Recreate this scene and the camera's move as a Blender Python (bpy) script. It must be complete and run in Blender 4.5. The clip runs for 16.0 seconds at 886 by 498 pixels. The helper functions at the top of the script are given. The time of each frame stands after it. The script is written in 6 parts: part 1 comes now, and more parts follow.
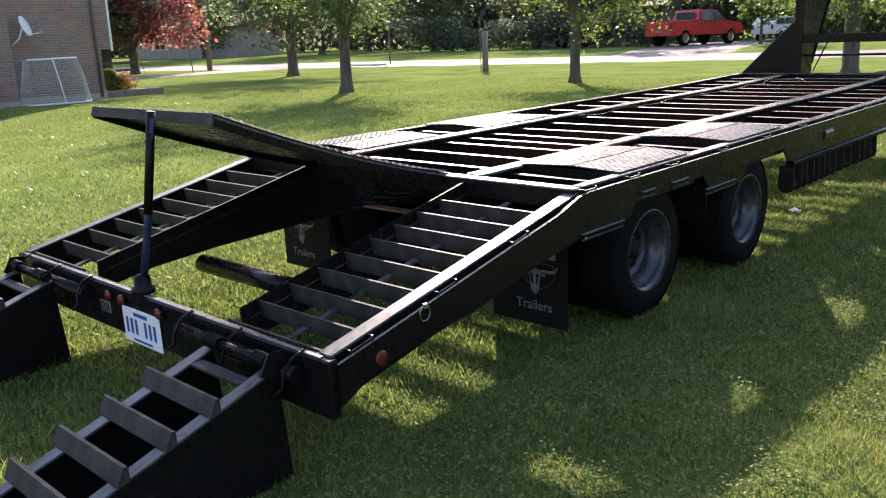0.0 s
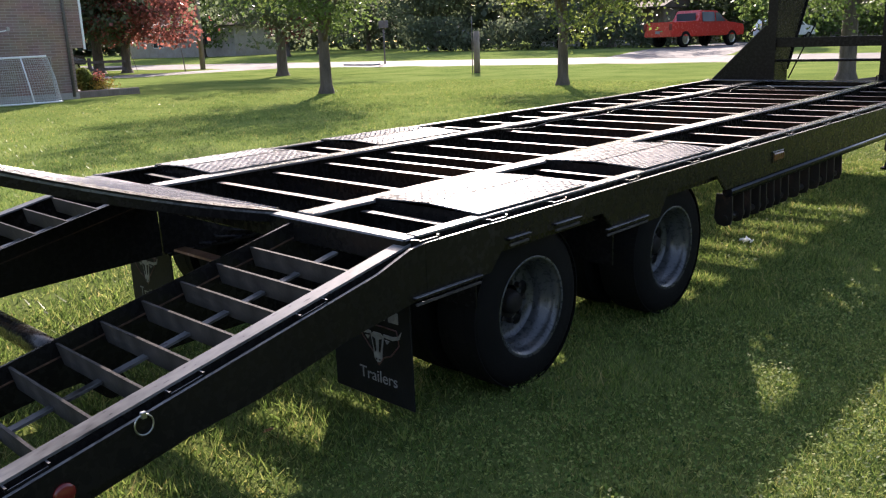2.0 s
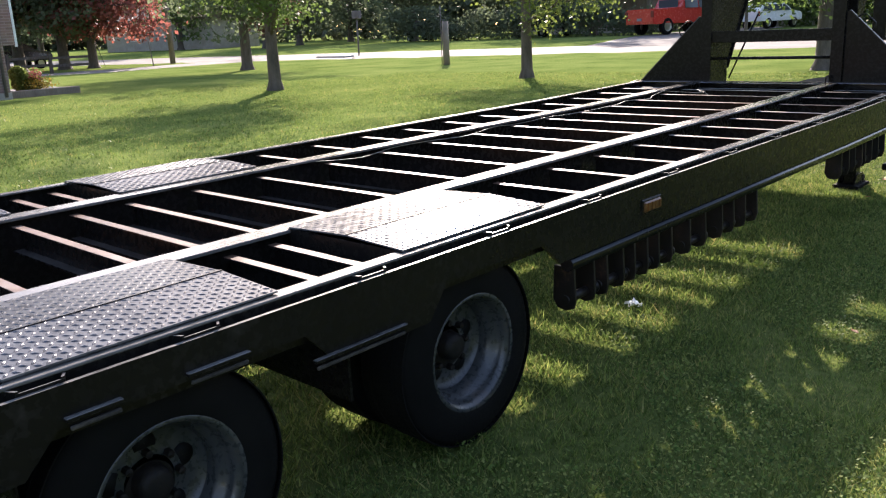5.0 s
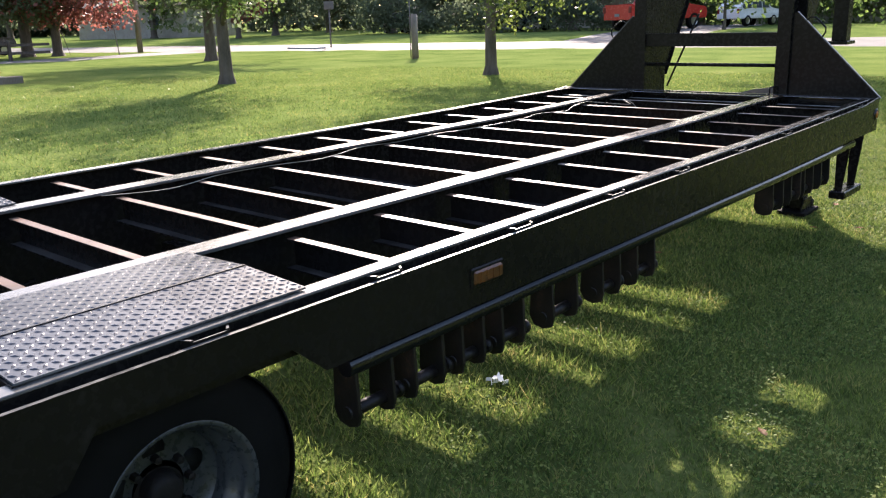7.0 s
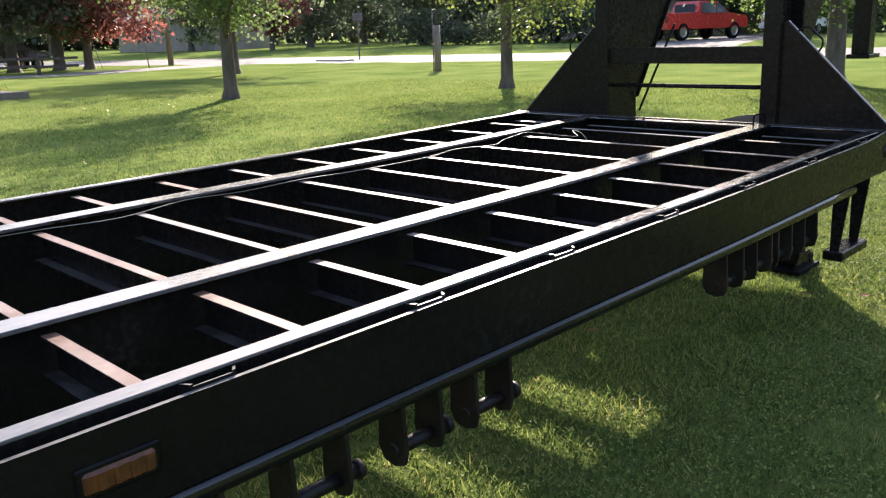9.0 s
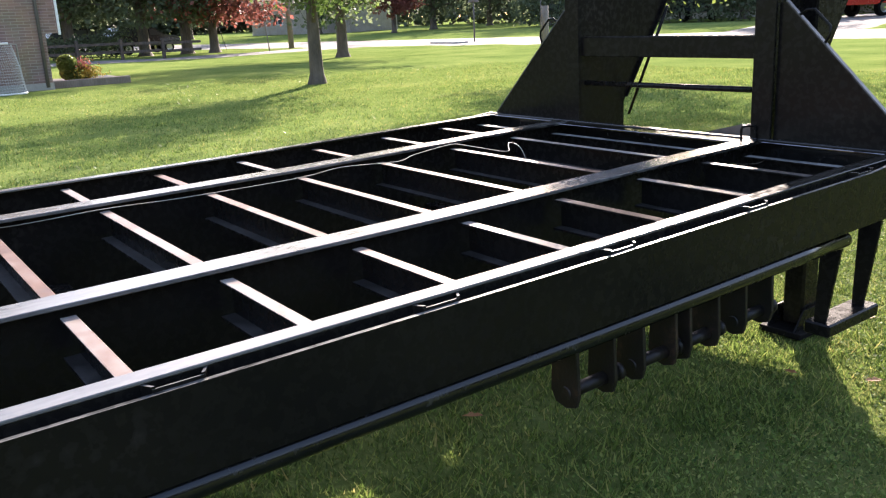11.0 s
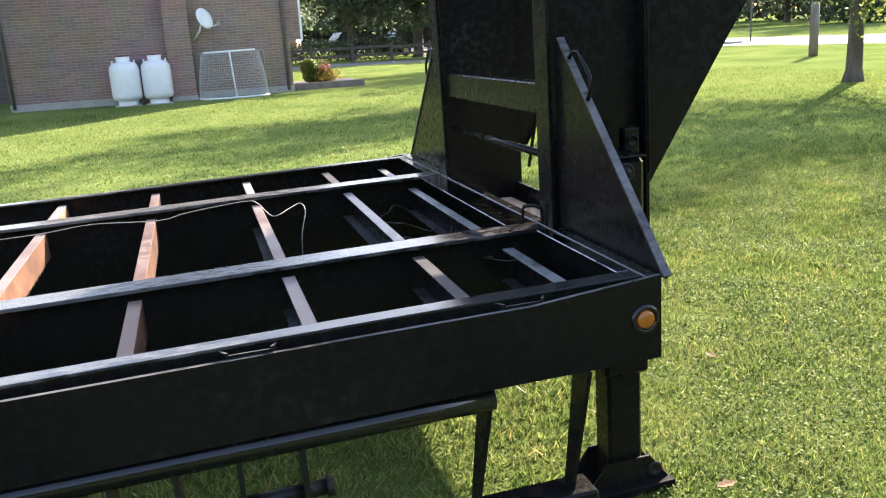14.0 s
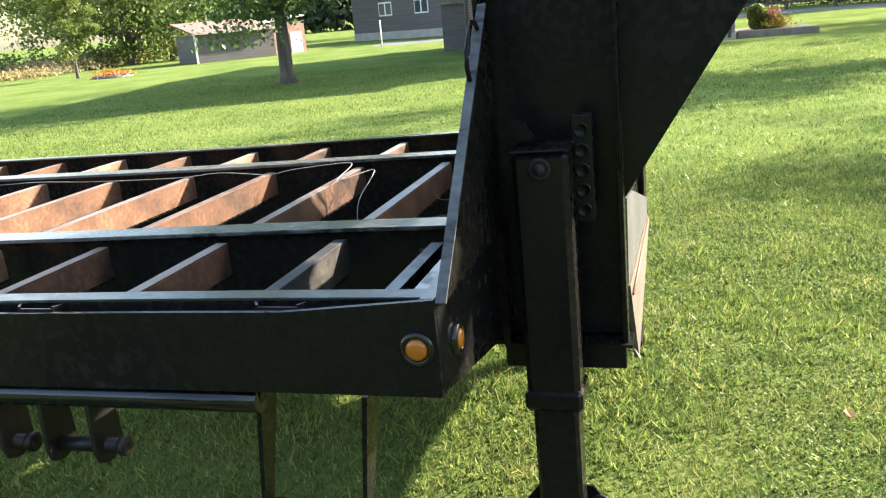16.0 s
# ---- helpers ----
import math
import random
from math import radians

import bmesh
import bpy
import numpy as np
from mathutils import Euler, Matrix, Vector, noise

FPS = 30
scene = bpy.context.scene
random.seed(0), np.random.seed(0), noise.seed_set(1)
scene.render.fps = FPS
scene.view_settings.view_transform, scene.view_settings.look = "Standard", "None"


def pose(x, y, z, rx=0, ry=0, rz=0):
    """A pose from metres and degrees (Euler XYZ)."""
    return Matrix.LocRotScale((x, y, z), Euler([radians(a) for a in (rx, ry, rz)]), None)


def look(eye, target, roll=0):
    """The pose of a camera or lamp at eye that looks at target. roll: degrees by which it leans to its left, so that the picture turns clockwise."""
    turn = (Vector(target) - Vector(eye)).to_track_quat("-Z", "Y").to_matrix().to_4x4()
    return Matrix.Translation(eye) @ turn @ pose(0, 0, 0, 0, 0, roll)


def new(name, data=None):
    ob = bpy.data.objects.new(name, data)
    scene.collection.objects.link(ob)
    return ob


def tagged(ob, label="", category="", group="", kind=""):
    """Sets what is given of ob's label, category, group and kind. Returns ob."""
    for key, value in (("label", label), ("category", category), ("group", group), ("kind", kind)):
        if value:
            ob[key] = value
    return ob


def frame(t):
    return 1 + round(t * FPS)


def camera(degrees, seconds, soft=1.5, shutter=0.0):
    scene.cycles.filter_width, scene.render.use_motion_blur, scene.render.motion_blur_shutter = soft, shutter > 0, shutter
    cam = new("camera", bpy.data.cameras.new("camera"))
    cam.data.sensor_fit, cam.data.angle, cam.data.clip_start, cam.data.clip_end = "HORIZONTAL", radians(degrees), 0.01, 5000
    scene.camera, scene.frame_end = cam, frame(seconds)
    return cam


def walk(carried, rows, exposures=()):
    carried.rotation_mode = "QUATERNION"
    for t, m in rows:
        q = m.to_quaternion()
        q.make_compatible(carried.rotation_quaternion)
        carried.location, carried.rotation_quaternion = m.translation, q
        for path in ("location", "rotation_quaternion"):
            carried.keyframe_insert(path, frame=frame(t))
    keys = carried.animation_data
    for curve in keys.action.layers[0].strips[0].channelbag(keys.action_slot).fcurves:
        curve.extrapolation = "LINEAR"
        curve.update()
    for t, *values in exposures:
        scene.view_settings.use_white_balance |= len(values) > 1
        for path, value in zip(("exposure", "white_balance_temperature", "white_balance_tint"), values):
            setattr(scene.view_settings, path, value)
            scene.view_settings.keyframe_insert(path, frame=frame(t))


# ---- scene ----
cam = camera(55.8, 16.0, soft=1.2)
ROWS = [
    (0, 1.954, -9.861, 1.392, 75.91, 2.1, 42.69),
    (0.5, 2.011, -9.587, 1.399, 76.34, 1.51, 43.56),
    (1, 1.951, -9.318, 1.382, 76.48, 0.87, 43.74),
    (1.5, 1.893, -9.062, 1.397, 76.31, 1.34, 42.75),
    (2, 1.905, -8.793, 1.39, 75.9, 1.79, 43.13),
    (2.5, 1.885, -8.531, 1.394, 76.2, 1.18, 43.74),
    (3, 1.785, -8.258, 1.418, 76.35, 1.64, 43.2),
    (3.5, 1.777, -7.963, 1.402, 76.14, 2.66, 42.85),
    (4, 1.807, -7.656, 1.415, 75.88, 2.2, 43.29),
    (6.5, 1.569, -6.297, 1.442, 73.92, 2.8, 41.23),
    (7, 1.597, -5.977, 1.449, 74.6, 1.59, 41.65),
    (7.5, 1.537, -5.638, 1.422, 74.3, 1.22, 41.6),
    (8, 1.48, -5.31, 1.449, 75.3, 2.12, 41.61),
    (10.5, 1.413, -3.48, 1.407, 74.14, 1.51, 50.97),
    (11, 1.457, -3.13, 1.423, 74.5, 2.52, 53.51),
    (11.5, 1.537, -2.778, 1.448, 75.08, 1.83, 57.44),
    (12, 1.525, -2.445, 1.459, 75.55, 1.3, 58.86),
    (12.5, 1.609, -2.078, 1.442, 75.78, 1.94, 62.05),
    (13, 1.681, -1.734, 1.464, 75.58, 1.33, 65.86),
    (13.5, 1.64, -1.371, 1.468, 75.22, 2.03, 68.26),
    (14, 1.733, -0.97, 1.465, 75.37, 3.29, 73.24),
    (14.5, 1.765, -0.597, 1.46, 75.04, 2.74, 78.3),
    (15, 1.69, -0.234, 1.474, 74.52, 3.27, 85.7),
    (15.5, 1.693, 0.181, 1.458, 74.73, 5.19, 96.41),
    (16, 1.525, 0.526, 1.419, 74.1, 4.77, 105.36),
]
EXPOSURES = [(0, 1.8, 6400, 26), (0.7, 1.85, 6400, 26), (1.5, 1.66, 6400, 25), (2.5, 1.7, 6400, 25), (4, 1.7, 6400, 24), (7, 1.86, 6400, 22), (8, 1.8, 6400, 22), (10.5, 2.1, 6450, 22), (12, 2.3, 6450, 22), (13.5, 2.38, 6500, 21), (14.5, 2.46, 6550, 18), (15.5, 2.44, 6550, 12), (16, 2.5, 6500, 10)]
walk(cam, [(row[0], pose(*row[1:])) for row in ROWS], EXPOSURES)

# ---- world, sun ----
SUN_YAW, SUN_UP = 41.0, 27.3
world = bpy.data.worlds.new("morning_sky")
scene.world = world
world.use_nodes = True
wn = world.node_tree.nodes
sky = wn.new("ShaderNodeTexSky")
sky.sky_type = "NISHITA"
sky.sun_disc = False
sky.sun_elevation = radians(SUN_UP)
sky.sun_rotation = radians(360 - SUN_YAW)
sky.dust_density = 1.8
sky.air_density = 1.2
wn["Background"].inputs["Strength"].default_value = 0.118
world.node_tree.links.new(sky.outputs["Color"], wn["Background"].inputs["Color"])
sun = new("sun", bpy.data.lights.new("sun", "SUN"))
sun.data.energy = 5.0
sun.data.angle = radians(0.8)
sun.data.color = (1.0, 0.9, 0.74)
sun.matrix_world = look(
    (-math.sin(radians(SUN_YAW)) * 40, math.cos(radians(SUN_YAW)) * 40, 40 * math.tan(radians(SUN_UP))), (0, 0, 0))


# ---- materials ----
def material(name, base, rough=0.6, metal=0.0):
    m = bpy.data.materials.new(name)
    m.use_nodes = True
    b = m.node_tree.nodes["Principled BSDF"]
    b.inputs["Base Color"].default_value = (*base, 1)
    b.inputs["Roughness"].default_value = rough
    b.inputs["Metallic"].default_value = metal
    return m


def varied(name, colours, scale, rough=(0.5, 0.7), metal=0.0, bump=0.2, fine=8.0, detail=6.0, coat=0.0, distance=0.01, rand=0.0,
           stretch=(1, 1, 1), translucent=0.0, specular=0.5, island=0.0, blend=0.4, sheen_edge=1.0):
    """Two scales of noise over colours [(place, rgb), ...], roughness and relief."""
    m = material(name, colours[0][1], rough[0], metal)
    t, b = m.node_tree, m.node_tree.nodes["Principled BSDF"]
    co = t.nodes.new("ShaderNodeTexCoord")
    mp = t.nodes.new("ShaderNodeMapping")
    mp.inputs["Scale"].default_value = stretch
    t.links.new(co.outputs["Object"], mp.inputs["Vector"])
    n1 = t.nodes.new("ShaderNodeTexNoise")
    n1.inputs["Scale"].default_value, n1.inputs["Detail"].default_value = scale, detail
    n2 = t.nodes.new("ShaderNodeTexNoise")
    n2.inputs["Scale"].default_value, n2.inputs["Detail"].default_value = scale * fine, 5
    mix = t.nodes.new("ShaderNodeMix")
    mix.inputs["Factor"].default_value = blend
    for n in (n1, n2):
        t.links.new(mp.outputs["Vector"], n.inputs["Vector"])
    t.links.new(n1.outputs["Fac"], mix.inputs["A"])
    t.links.new(n2.outputs["Fac"], mix.inputs["B"])
    value = mix.outputs["Result"]
    if rand:
        info = t.nodes.new("ShaderNodeObjectInfo")
        ma = t.nodes.new("ShaderNodeMath")
        ma.operation = "MULTIPLY_ADD"
        ma.inputs[1].default_value, ma.inputs[2].default_value = rand, -rand / 2
        ad = t.nodes.new("ShaderNodeMath")
        t.links.new(info.outputs["Random"], ma.inputs[0])
        t.links.new(ma.outputs[0], ad.inputs[0])
        t.links.new(value, ad.inputs[1])
        value = ad.outputs[0]
    if island:
        geo = t.nodes.new("ShaderNodeNewGeometry")
        ma = t.nodes.new("ShaderNodeMath")
        ma.operation = "MULTIPLY_ADD"
        ma.inputs[1].default_value, ma.inputs[2].default_value = island, -island / 2
        ad = t.nodes.new("ShaderNodeMath")
        t.links.new(geo.outputs["Random Per Island"], ma.inputs[0])
        t.links.new(ma.outputs[0], ad.inputs[0])
        t.links.new(value, ad.inputs[1])
        value = ad.outputs[0]
    ramp = t.nodes.new("ShaderNodeValToRGB")
    while len(ramp.color_ramp.elements) < len(colours):
        ramp.color_ramp.elements.new(0.5)
    for e, (at, c) in zip(ramp.color_ramp.elements, colours):
        e.position, e.color = at, (*c, 1)
    t.links.new(value, ramp.inputs["Fac"])
    t.links.new(ramp.outputs["Color"], b.inputs["Base Color"])
    rr = t.nodes.new("ShaderNodeMapRange")
    rr.inputs["From Min"].default_value, rr.inputs["From Max"].default_value = 0.3, 0.7
    rr.inputs["To Min"].default_value, rr.inputs["To Max"].default_value = rough
    t.links.new(n2.outputs["Fac"], rr.inputs["Value"])
    t.links.new(rr.outputs["Result"], b.inputs["Roughness"])
    bp = t.nodes.new("ShaderNodeBump")
    bp.inputs["Strength"].default_value, bp.inputs["Distance"].default_value = bump, distance
    t.links.new(n2.outputs["Fac"], bp.inputs["Height"])
    t.links.new(bp.outputs["Normal"], b.inputs["Normal"])
    b.inputs["Coat Weight"].default_value = coat
    b.inputs["Coat Roughness"].default_value = 0.15
    b.inputs["Specular IOR Level"].default_value = specular
    b.inputs["Specular Tint"].default_value = (sheen_edge, sheen_edge, sheen_edge, 1)
    if translucent:
        tr = t.nodes.new("ShaderNodeBsdfTranslucent")
        ms = t.nodes.new("ShaderNodeMixShader")
        ms.inputs["Fac"].default_value = translucent
        t.links.new(ramp.outputs["Color"], tr.inputs["Color"])
        t.links.new(b.outputs["BSDF"], ms.inputs[1])
        t.links.new(tr.outputs["BSDF"], ms.inputs[2])
        t.links.new(ms.outputs["Shader"], t.nodes["Material Output"].inputs["Surface"])
    return m


BLACK = varied("black_enamel", [(0.35, (0.0072, 0.0066, 0.0063)), (0.60, (0.0098, 0.0088, 0.0083)), (0.65, (0.016, 0.0142, 0.0132)), (0.75, (0.048, 0.042, 0.038))], 2.2, (0.14, 0.38), bump=0.012, fine=18, distance=0.003, specular=0.13)
GLOSS = varied("glossy_black_enamel", [(0.35, (0.005, 0.005, 0.0055)), (0.62, (0.009, 0.009, 0.0095)), (0.74, (0.05, 0.048, 0.046))], 7.0, (0.08, 0.30), bump=0.03, fine=6, distance=0.003, specular=0.45)
FLECKED = varied("scuffed_pale_steel", [(0.38, (0.012, 0.012, 0.012)), (0.46, (0.13, 0.128, 0.125)), (0.66, (0.22, 0.215, 0.205))], 12.0, (0.35, 0.55), bump=0.2, fine=6, distance=0.002, specular=0.4)
CM_TOP = varied("worn_crossmember_top", [(0.28, (0.085, 0.046, 0.030)), (0.42, (0.135, 0.078, 0.054)), (0.54, (0.185, 0.150, 0.130)), (0.72, (0.225, 0.212, 0.200))], 3.2, (0.30, 0.5), metal=0.0, bump=0.15, fine=9, distance=0.002, rand=0.26, specular=0.3, sheen_edge=0.4)
CM_REAR = varied("brown_crossmember_top", [(0.30, (0.040, 0.024, 0.017)), (0.48, (0.095, 0.054, 0.037)), (0.60, (0.14, 0.092, 0.068)), (0.72, (0.20, 0.165, 0.142))], 4.0, (0.34, 0.54), bump=0.18, fine=9, distance=0.002, rand=0.2, specular=0.3, sheen_edge=0.5)
RUST_DARK = varied("dark_rust_brown", [(0.32, (0.014, 0.011, 0.0095)), (0.46, (0.050, 0.028, 0.020)), (0.62, (0.115, 0.060, 0.038)), (0.76, (0.18, 0.10, 0.065))], 7.0, (0.40, 0.62), bump=0.25, fine=8, distance=0.003, rand=0.14, specular=0.25)


def dim_front(m, y0, y1, amount):
    """The colour darkens between y0 and y1, painting in the front's dark reflection."""
    t = m.node_tree
    ramp = next(n for n in t.nodes if n.type == "VALTORGB")
    value = ramp.inputs["Fac"].links[0].from_socket
    co, sp = t.nodes.new("ShaderNodeTexCoord"), t.nodes.new("ShaderNodeSeparateXYZ")
    mr, ad = t.nodes.new("ShaderNodeMapRange"), t.nodes.new("ShaderNodeMath")
    mr.interpolation_type = "SMOOTHSTEP"
    mr.inputs["From Min"].default_value, mr.inputs["From Max"].default_value = y0, y1
    mr.inputs["To Min"].default_value, mr.inputs["To Max"].default_value = 0.0, amount
    ad.operation = "SUBTRACT"
    t.links.new(co.outputs["Object"], sp.inputs[0])
    t.links.new(sp.outputs["Y"], mr.inputs["Value"])
    t.links.new(value, ad.inputs[0])
    t.links.new(mr.outputs["Result"], ad.inputs[1])
    t.links.new(ad.outputs[0], ramp.inputs["Fac"])
    return m


def flange_steel(name):
    return varied(name, [(0.33, (0.014, 0.0135, 0.013)), (0.42, (0.085, 0.083, 0.079)), (0.62, (0.145, 0.141, 0.135)), (0.78, (0.13, 0.110, 0.094))], 5.0, (0.11, 0.27), metal=0.0, bump=0.05, fine=9, distance=0.003, specular=0.36, stretch=(1.6, 0.5, 1), sheen_edge=0.85)


FLANGE = varied("half_worn_flange", [(0.36, (0.012, 0.0115, 0.011)), (0.46, (0.075, 0.074, 0.073)), (0.64, (0.135, 0.134, 0.133)), (0.78, (0.12, 0.098, 0.08))], 6.0, (0.26, 0.44), bump=0.06, fine=9, distance=0.003, specular=0.4, stretch=(1.6, 0.5, 1), sheen_edge=0.5)
RAIL_TOP = dim_front(flange_steel("worn_dimmed_rail_top"), -1.8, -0.75, 0.26)
BEAM_TOP = dim_front(flange_steel("worn_dimmed_beam_top"), -1.7, -0.4, 0.15)
RUSTY = varied("rusty_crossmember", [(0.30, (0.045, 0.026, 0.018)), (0.48, (0.115, 0.056, 0.032)), (0.60, (0.20, 0.105, 0.062)), (0.72, (0.28, 0.20, 0.15))], 6.0, (0.45, 0.68), bump=0.25, fine=9, distance=0.003, rand=0.22, specular=0.25)
TREAD = varied("tread_plate_steel", [(0.35, (0.105, 0.109, 0.117)), (0.6, (0.145, 0.150, 0.160)), (0.75, (0.185, 0.188, 0.195))], 4.0, (0.14, 0.27), metal=0.75, bump=0.05, fine=20, distance=0.002, specular=0.4, sheen_edge=0.5)
TREAD_BASE = varied("dirty_tread_plate", [(0.36, (0.065, 0.068, 0.074)), (0.5, (0.112, 0.118, 0.127)), (0.68, (0.165, 0.172, 0.183))], 2.2, (0.18, 0.36), metal=0.4, bump=0.06, fine=12, distance=0.002, specular=0.10, sheen_edge=0.35)
POLISHED = varied("smooth_dark_steel", [(0.40, (0.05, 0.05, 0.052)), (0.50, (0.26, 0.262, 0.268)), (0.70, (0.34, 0.34, 0.345))], 4.0, (0.05, 0.18), metal=1.0, bump=0.03, fine=8, distance=0.003, sheen_edge=0.6)
RUNG = varied("grey_worn_rung", [(0.34, (0.018, 0.0165, 0.0155)), (0.52, (0.048, 0.044, 0.041)), (0.66, (0.080, 0.070, 0.062)), (0.78, (0.14, 0.115, 0.095))], 9.0, (0.48, 0.68), bump=0.25, fine=10, distance=0.003, specular=0.2, sheen_edge=0.5)
RUBBER = varied("tyre_rubber", [(0.35, (0.0045, 0.0045, 0.0045)), (0.7, (0.009, 0.0086, 0.0082))], 8.0, (0.65, 0.85), bump=0.2, fine=10, distance=0.003, specular=0.08)
RIM = varied("dull_grey_rim", [(0.35, (0.022, 0.025, 0.027)), (0.55, (0.045, 0.049, 0.052)), (0.72, (0.075, 0.062, 0.054))], 7.0, (0.20, 0.42), bump=0.2, fine=8, distance=0.003, specular=0.5)
HUB = varied("dirty_hub", [(0.4, (0.006, 0.006, 0.006)), (0.65, (0.022, 0.016, 0.012))], 12.0, (0.55, 0.75), bump=0.2, specular=0.25)
WINCH = varied("rusty_winch", [(0.38, (0.006, 0.0055, 0.005)), (0.58, (0.015, 0.011, 0.009)), (0.74, (0.06, 0.033, 0.022))], 9.0, (0.35, 0.6), bump=0.3, fine=8, distance=0.004, specular=0.3)
FLAP = varied("flap_rubber", [(0.4, (0.006, 0.006, 0.006)), (0.7, (0.012, 0.012, 0.012))], 9.0, (0.55, 0.7), bump=0.1, specular=0.15)
PALE = varied("pale_print", [(0.4, (0.15, 0.15, 0.15)), (0.6, (0.22, 0.22, 0.215))], 60.0, (0.5, 0.6), bump=0.0)
REDPRINT = material("dull_red_print", (0.07, 0.026, 0.022), 0.5)
WHITEPAINT = varied("white_paint", [(0.4, (0.72, 0.73, 0.74)), (0.65, (0.80, 0.80, 0.79))], 3.0, (0.3, 0.45), bump=0.05, fine=12)
AMBER = material("amber_lens", (0.36, 0.11, 0.012), 0.18)
OLD_AMBER = varied("dull_amber_lens", [(0.4, (0.07, 0.024, 0.009)), (0.6, (0.15, 0.048, 0.012))], 40.0, (0.25, 0.4), bump=0.1)
REDLENS = material("red_lens", (0.13, 0.012, 0.010), 0.25)
BLUEPRINT = material("blue_print", (0.03, 0.07, 0.30), 0.5)
BLUE = varied("blue_jack_body", [(0.4, (0.012, 0.02, 0.05)), (0.65, (0.03, 0.045, 0.10))], 8.0, (0.35, 0.5), bump=0.1)
CHROME = material("steel_ring", (0.36, 0.36, 0.36), 0.35, 1.0)
WIRE = material("wire_insulation", (0.35, 0.32, 0.26), 0.5)
PLYWOOD = varied("bare_plywood", [(0.35, (0.36, 0.26, 0.165)), (0.6, (0.44, 0.33, 0.215)), (0.75, (0.50, 0.39, 0.27))], 5.0, (0.6, 0.8), bump=0.15, stretch=(0.6, 6, 6))
BOARD = varied("weathered_board", [(0.35, (0.060, 0.048, 0.030)), (0.6, (0.085, 0.068, 0.044)), (0.75, (0.11, 0.092, 0.062))], 6.0, (0.6, 0.8), bump=0.3, stretch=(1, 1, 8))
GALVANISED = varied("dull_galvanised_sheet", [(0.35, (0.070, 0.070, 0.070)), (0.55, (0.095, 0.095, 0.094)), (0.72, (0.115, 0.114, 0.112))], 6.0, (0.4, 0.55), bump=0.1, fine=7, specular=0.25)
ORANGE = material("orange_tape", (0.17, 0.062, 0.014), 0.5)
GRASS = varied("lawn", [(0.30, (0.0347, 0.0574, 0.0158)), (0.44, (0.0944, 0.1388, 0.0375)), (0.56, (0.1426, 0.1837, 0.0542)), (0.70, (0.2215, 0.2278, 0.0887))], 0.55, (0.9, 1.0), bump=0.7, fine=60, distance=0.03, specular=0.0, blend=0.58)

def darken_round(m, centre, reach, amount, colour):
    """Mixes a darker colour into the base colour round centre, fading out towards reach."""
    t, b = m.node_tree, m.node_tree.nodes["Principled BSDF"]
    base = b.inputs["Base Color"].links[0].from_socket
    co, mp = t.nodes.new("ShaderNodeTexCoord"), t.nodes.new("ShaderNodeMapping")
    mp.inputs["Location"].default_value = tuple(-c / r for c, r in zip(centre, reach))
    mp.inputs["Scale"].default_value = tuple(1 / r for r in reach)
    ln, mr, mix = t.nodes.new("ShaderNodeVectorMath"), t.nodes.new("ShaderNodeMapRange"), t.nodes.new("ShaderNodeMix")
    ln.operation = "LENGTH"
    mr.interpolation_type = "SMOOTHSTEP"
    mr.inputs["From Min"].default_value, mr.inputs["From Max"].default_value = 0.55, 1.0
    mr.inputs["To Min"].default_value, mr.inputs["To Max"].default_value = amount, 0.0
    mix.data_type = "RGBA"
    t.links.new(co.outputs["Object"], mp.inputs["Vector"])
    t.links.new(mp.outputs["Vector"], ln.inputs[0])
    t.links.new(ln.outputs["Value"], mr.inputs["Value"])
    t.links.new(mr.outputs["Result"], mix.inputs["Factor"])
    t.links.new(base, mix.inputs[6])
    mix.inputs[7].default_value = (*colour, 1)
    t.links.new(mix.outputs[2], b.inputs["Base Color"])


darken_round(GRASS, (-0.5, -2.5, 0), (7.0, 12.0, 50), 0.55, (0.050, 0.058, 0.018))
BLADE = varied("grass_blade", [(0.24, (0.0497, 0.0816, 0.0195)), (0.42, (0.1006, 0.1578, 0.0323)), (0.58, (0.1675, 0.2394, 0.0555)), (0.78, (0.2793, 0.2936, 0.0889)), (0.90, (0.3911, 0.3045, 0.1313))], 3.2, (0.32, 0.5), bump=0.0, fine=26, translucent=0.48, specular=0.12, island=0.62)
CLOVER = varied("clover_leaf", [(0.24, (0.0335, 0.0653, 0.0142)), (0.42, (0.0838, 0.1436, 0.0303)), (0.58, (0.1508, 0.2176, 0.0525)), (0.78, (0.2458, 0.272, 0.0828))], 2.6, (0.55, 0.75), bump=0.0, fine=20, translucent=0.42, specular=0.12, island=0.6)
GRAVEL = varied("pale_road", [(0.35, (0.115, 0.11, 0.105)), (0.65, (0.17, 0.163, 0.155))], 0.7, (0.8, 0.95), bump=0.3, fine=30, distance=0.02, specular=0.15)
BARK = varied("bark", [(0.35, (0.045, 0.035, 0.028)), (0.65, (0.12, 0.098, 0.08))], 3.0, (0.8, 0.95), bump=0.8, fine=6, distance=0.03, stretch=(3, 3, 0.6))
LEAF = varied("green_leaf", [(0.3, (0.055, 0.095, 0.026)), (0.55, (0.105, 0.16, 0.042)), (0.72, (0.19, 0.235, 0.065))], 0.8, (0.35, 0.55), bump=0.0, fine=12, translucent=0.55, specular=0.35)
LEAF_YELLOW = varied("yellow_green_leaf", [(0.3, (0.08, 0.12, 0.030)), (0.55, (0.15, 0.19, 0.045)), (0.72, (0.25, 0.25, 0.06))], 0.8, (0.35, 0.55), bump=0.0, fine=12, translucent=0.55, specular=0.35)
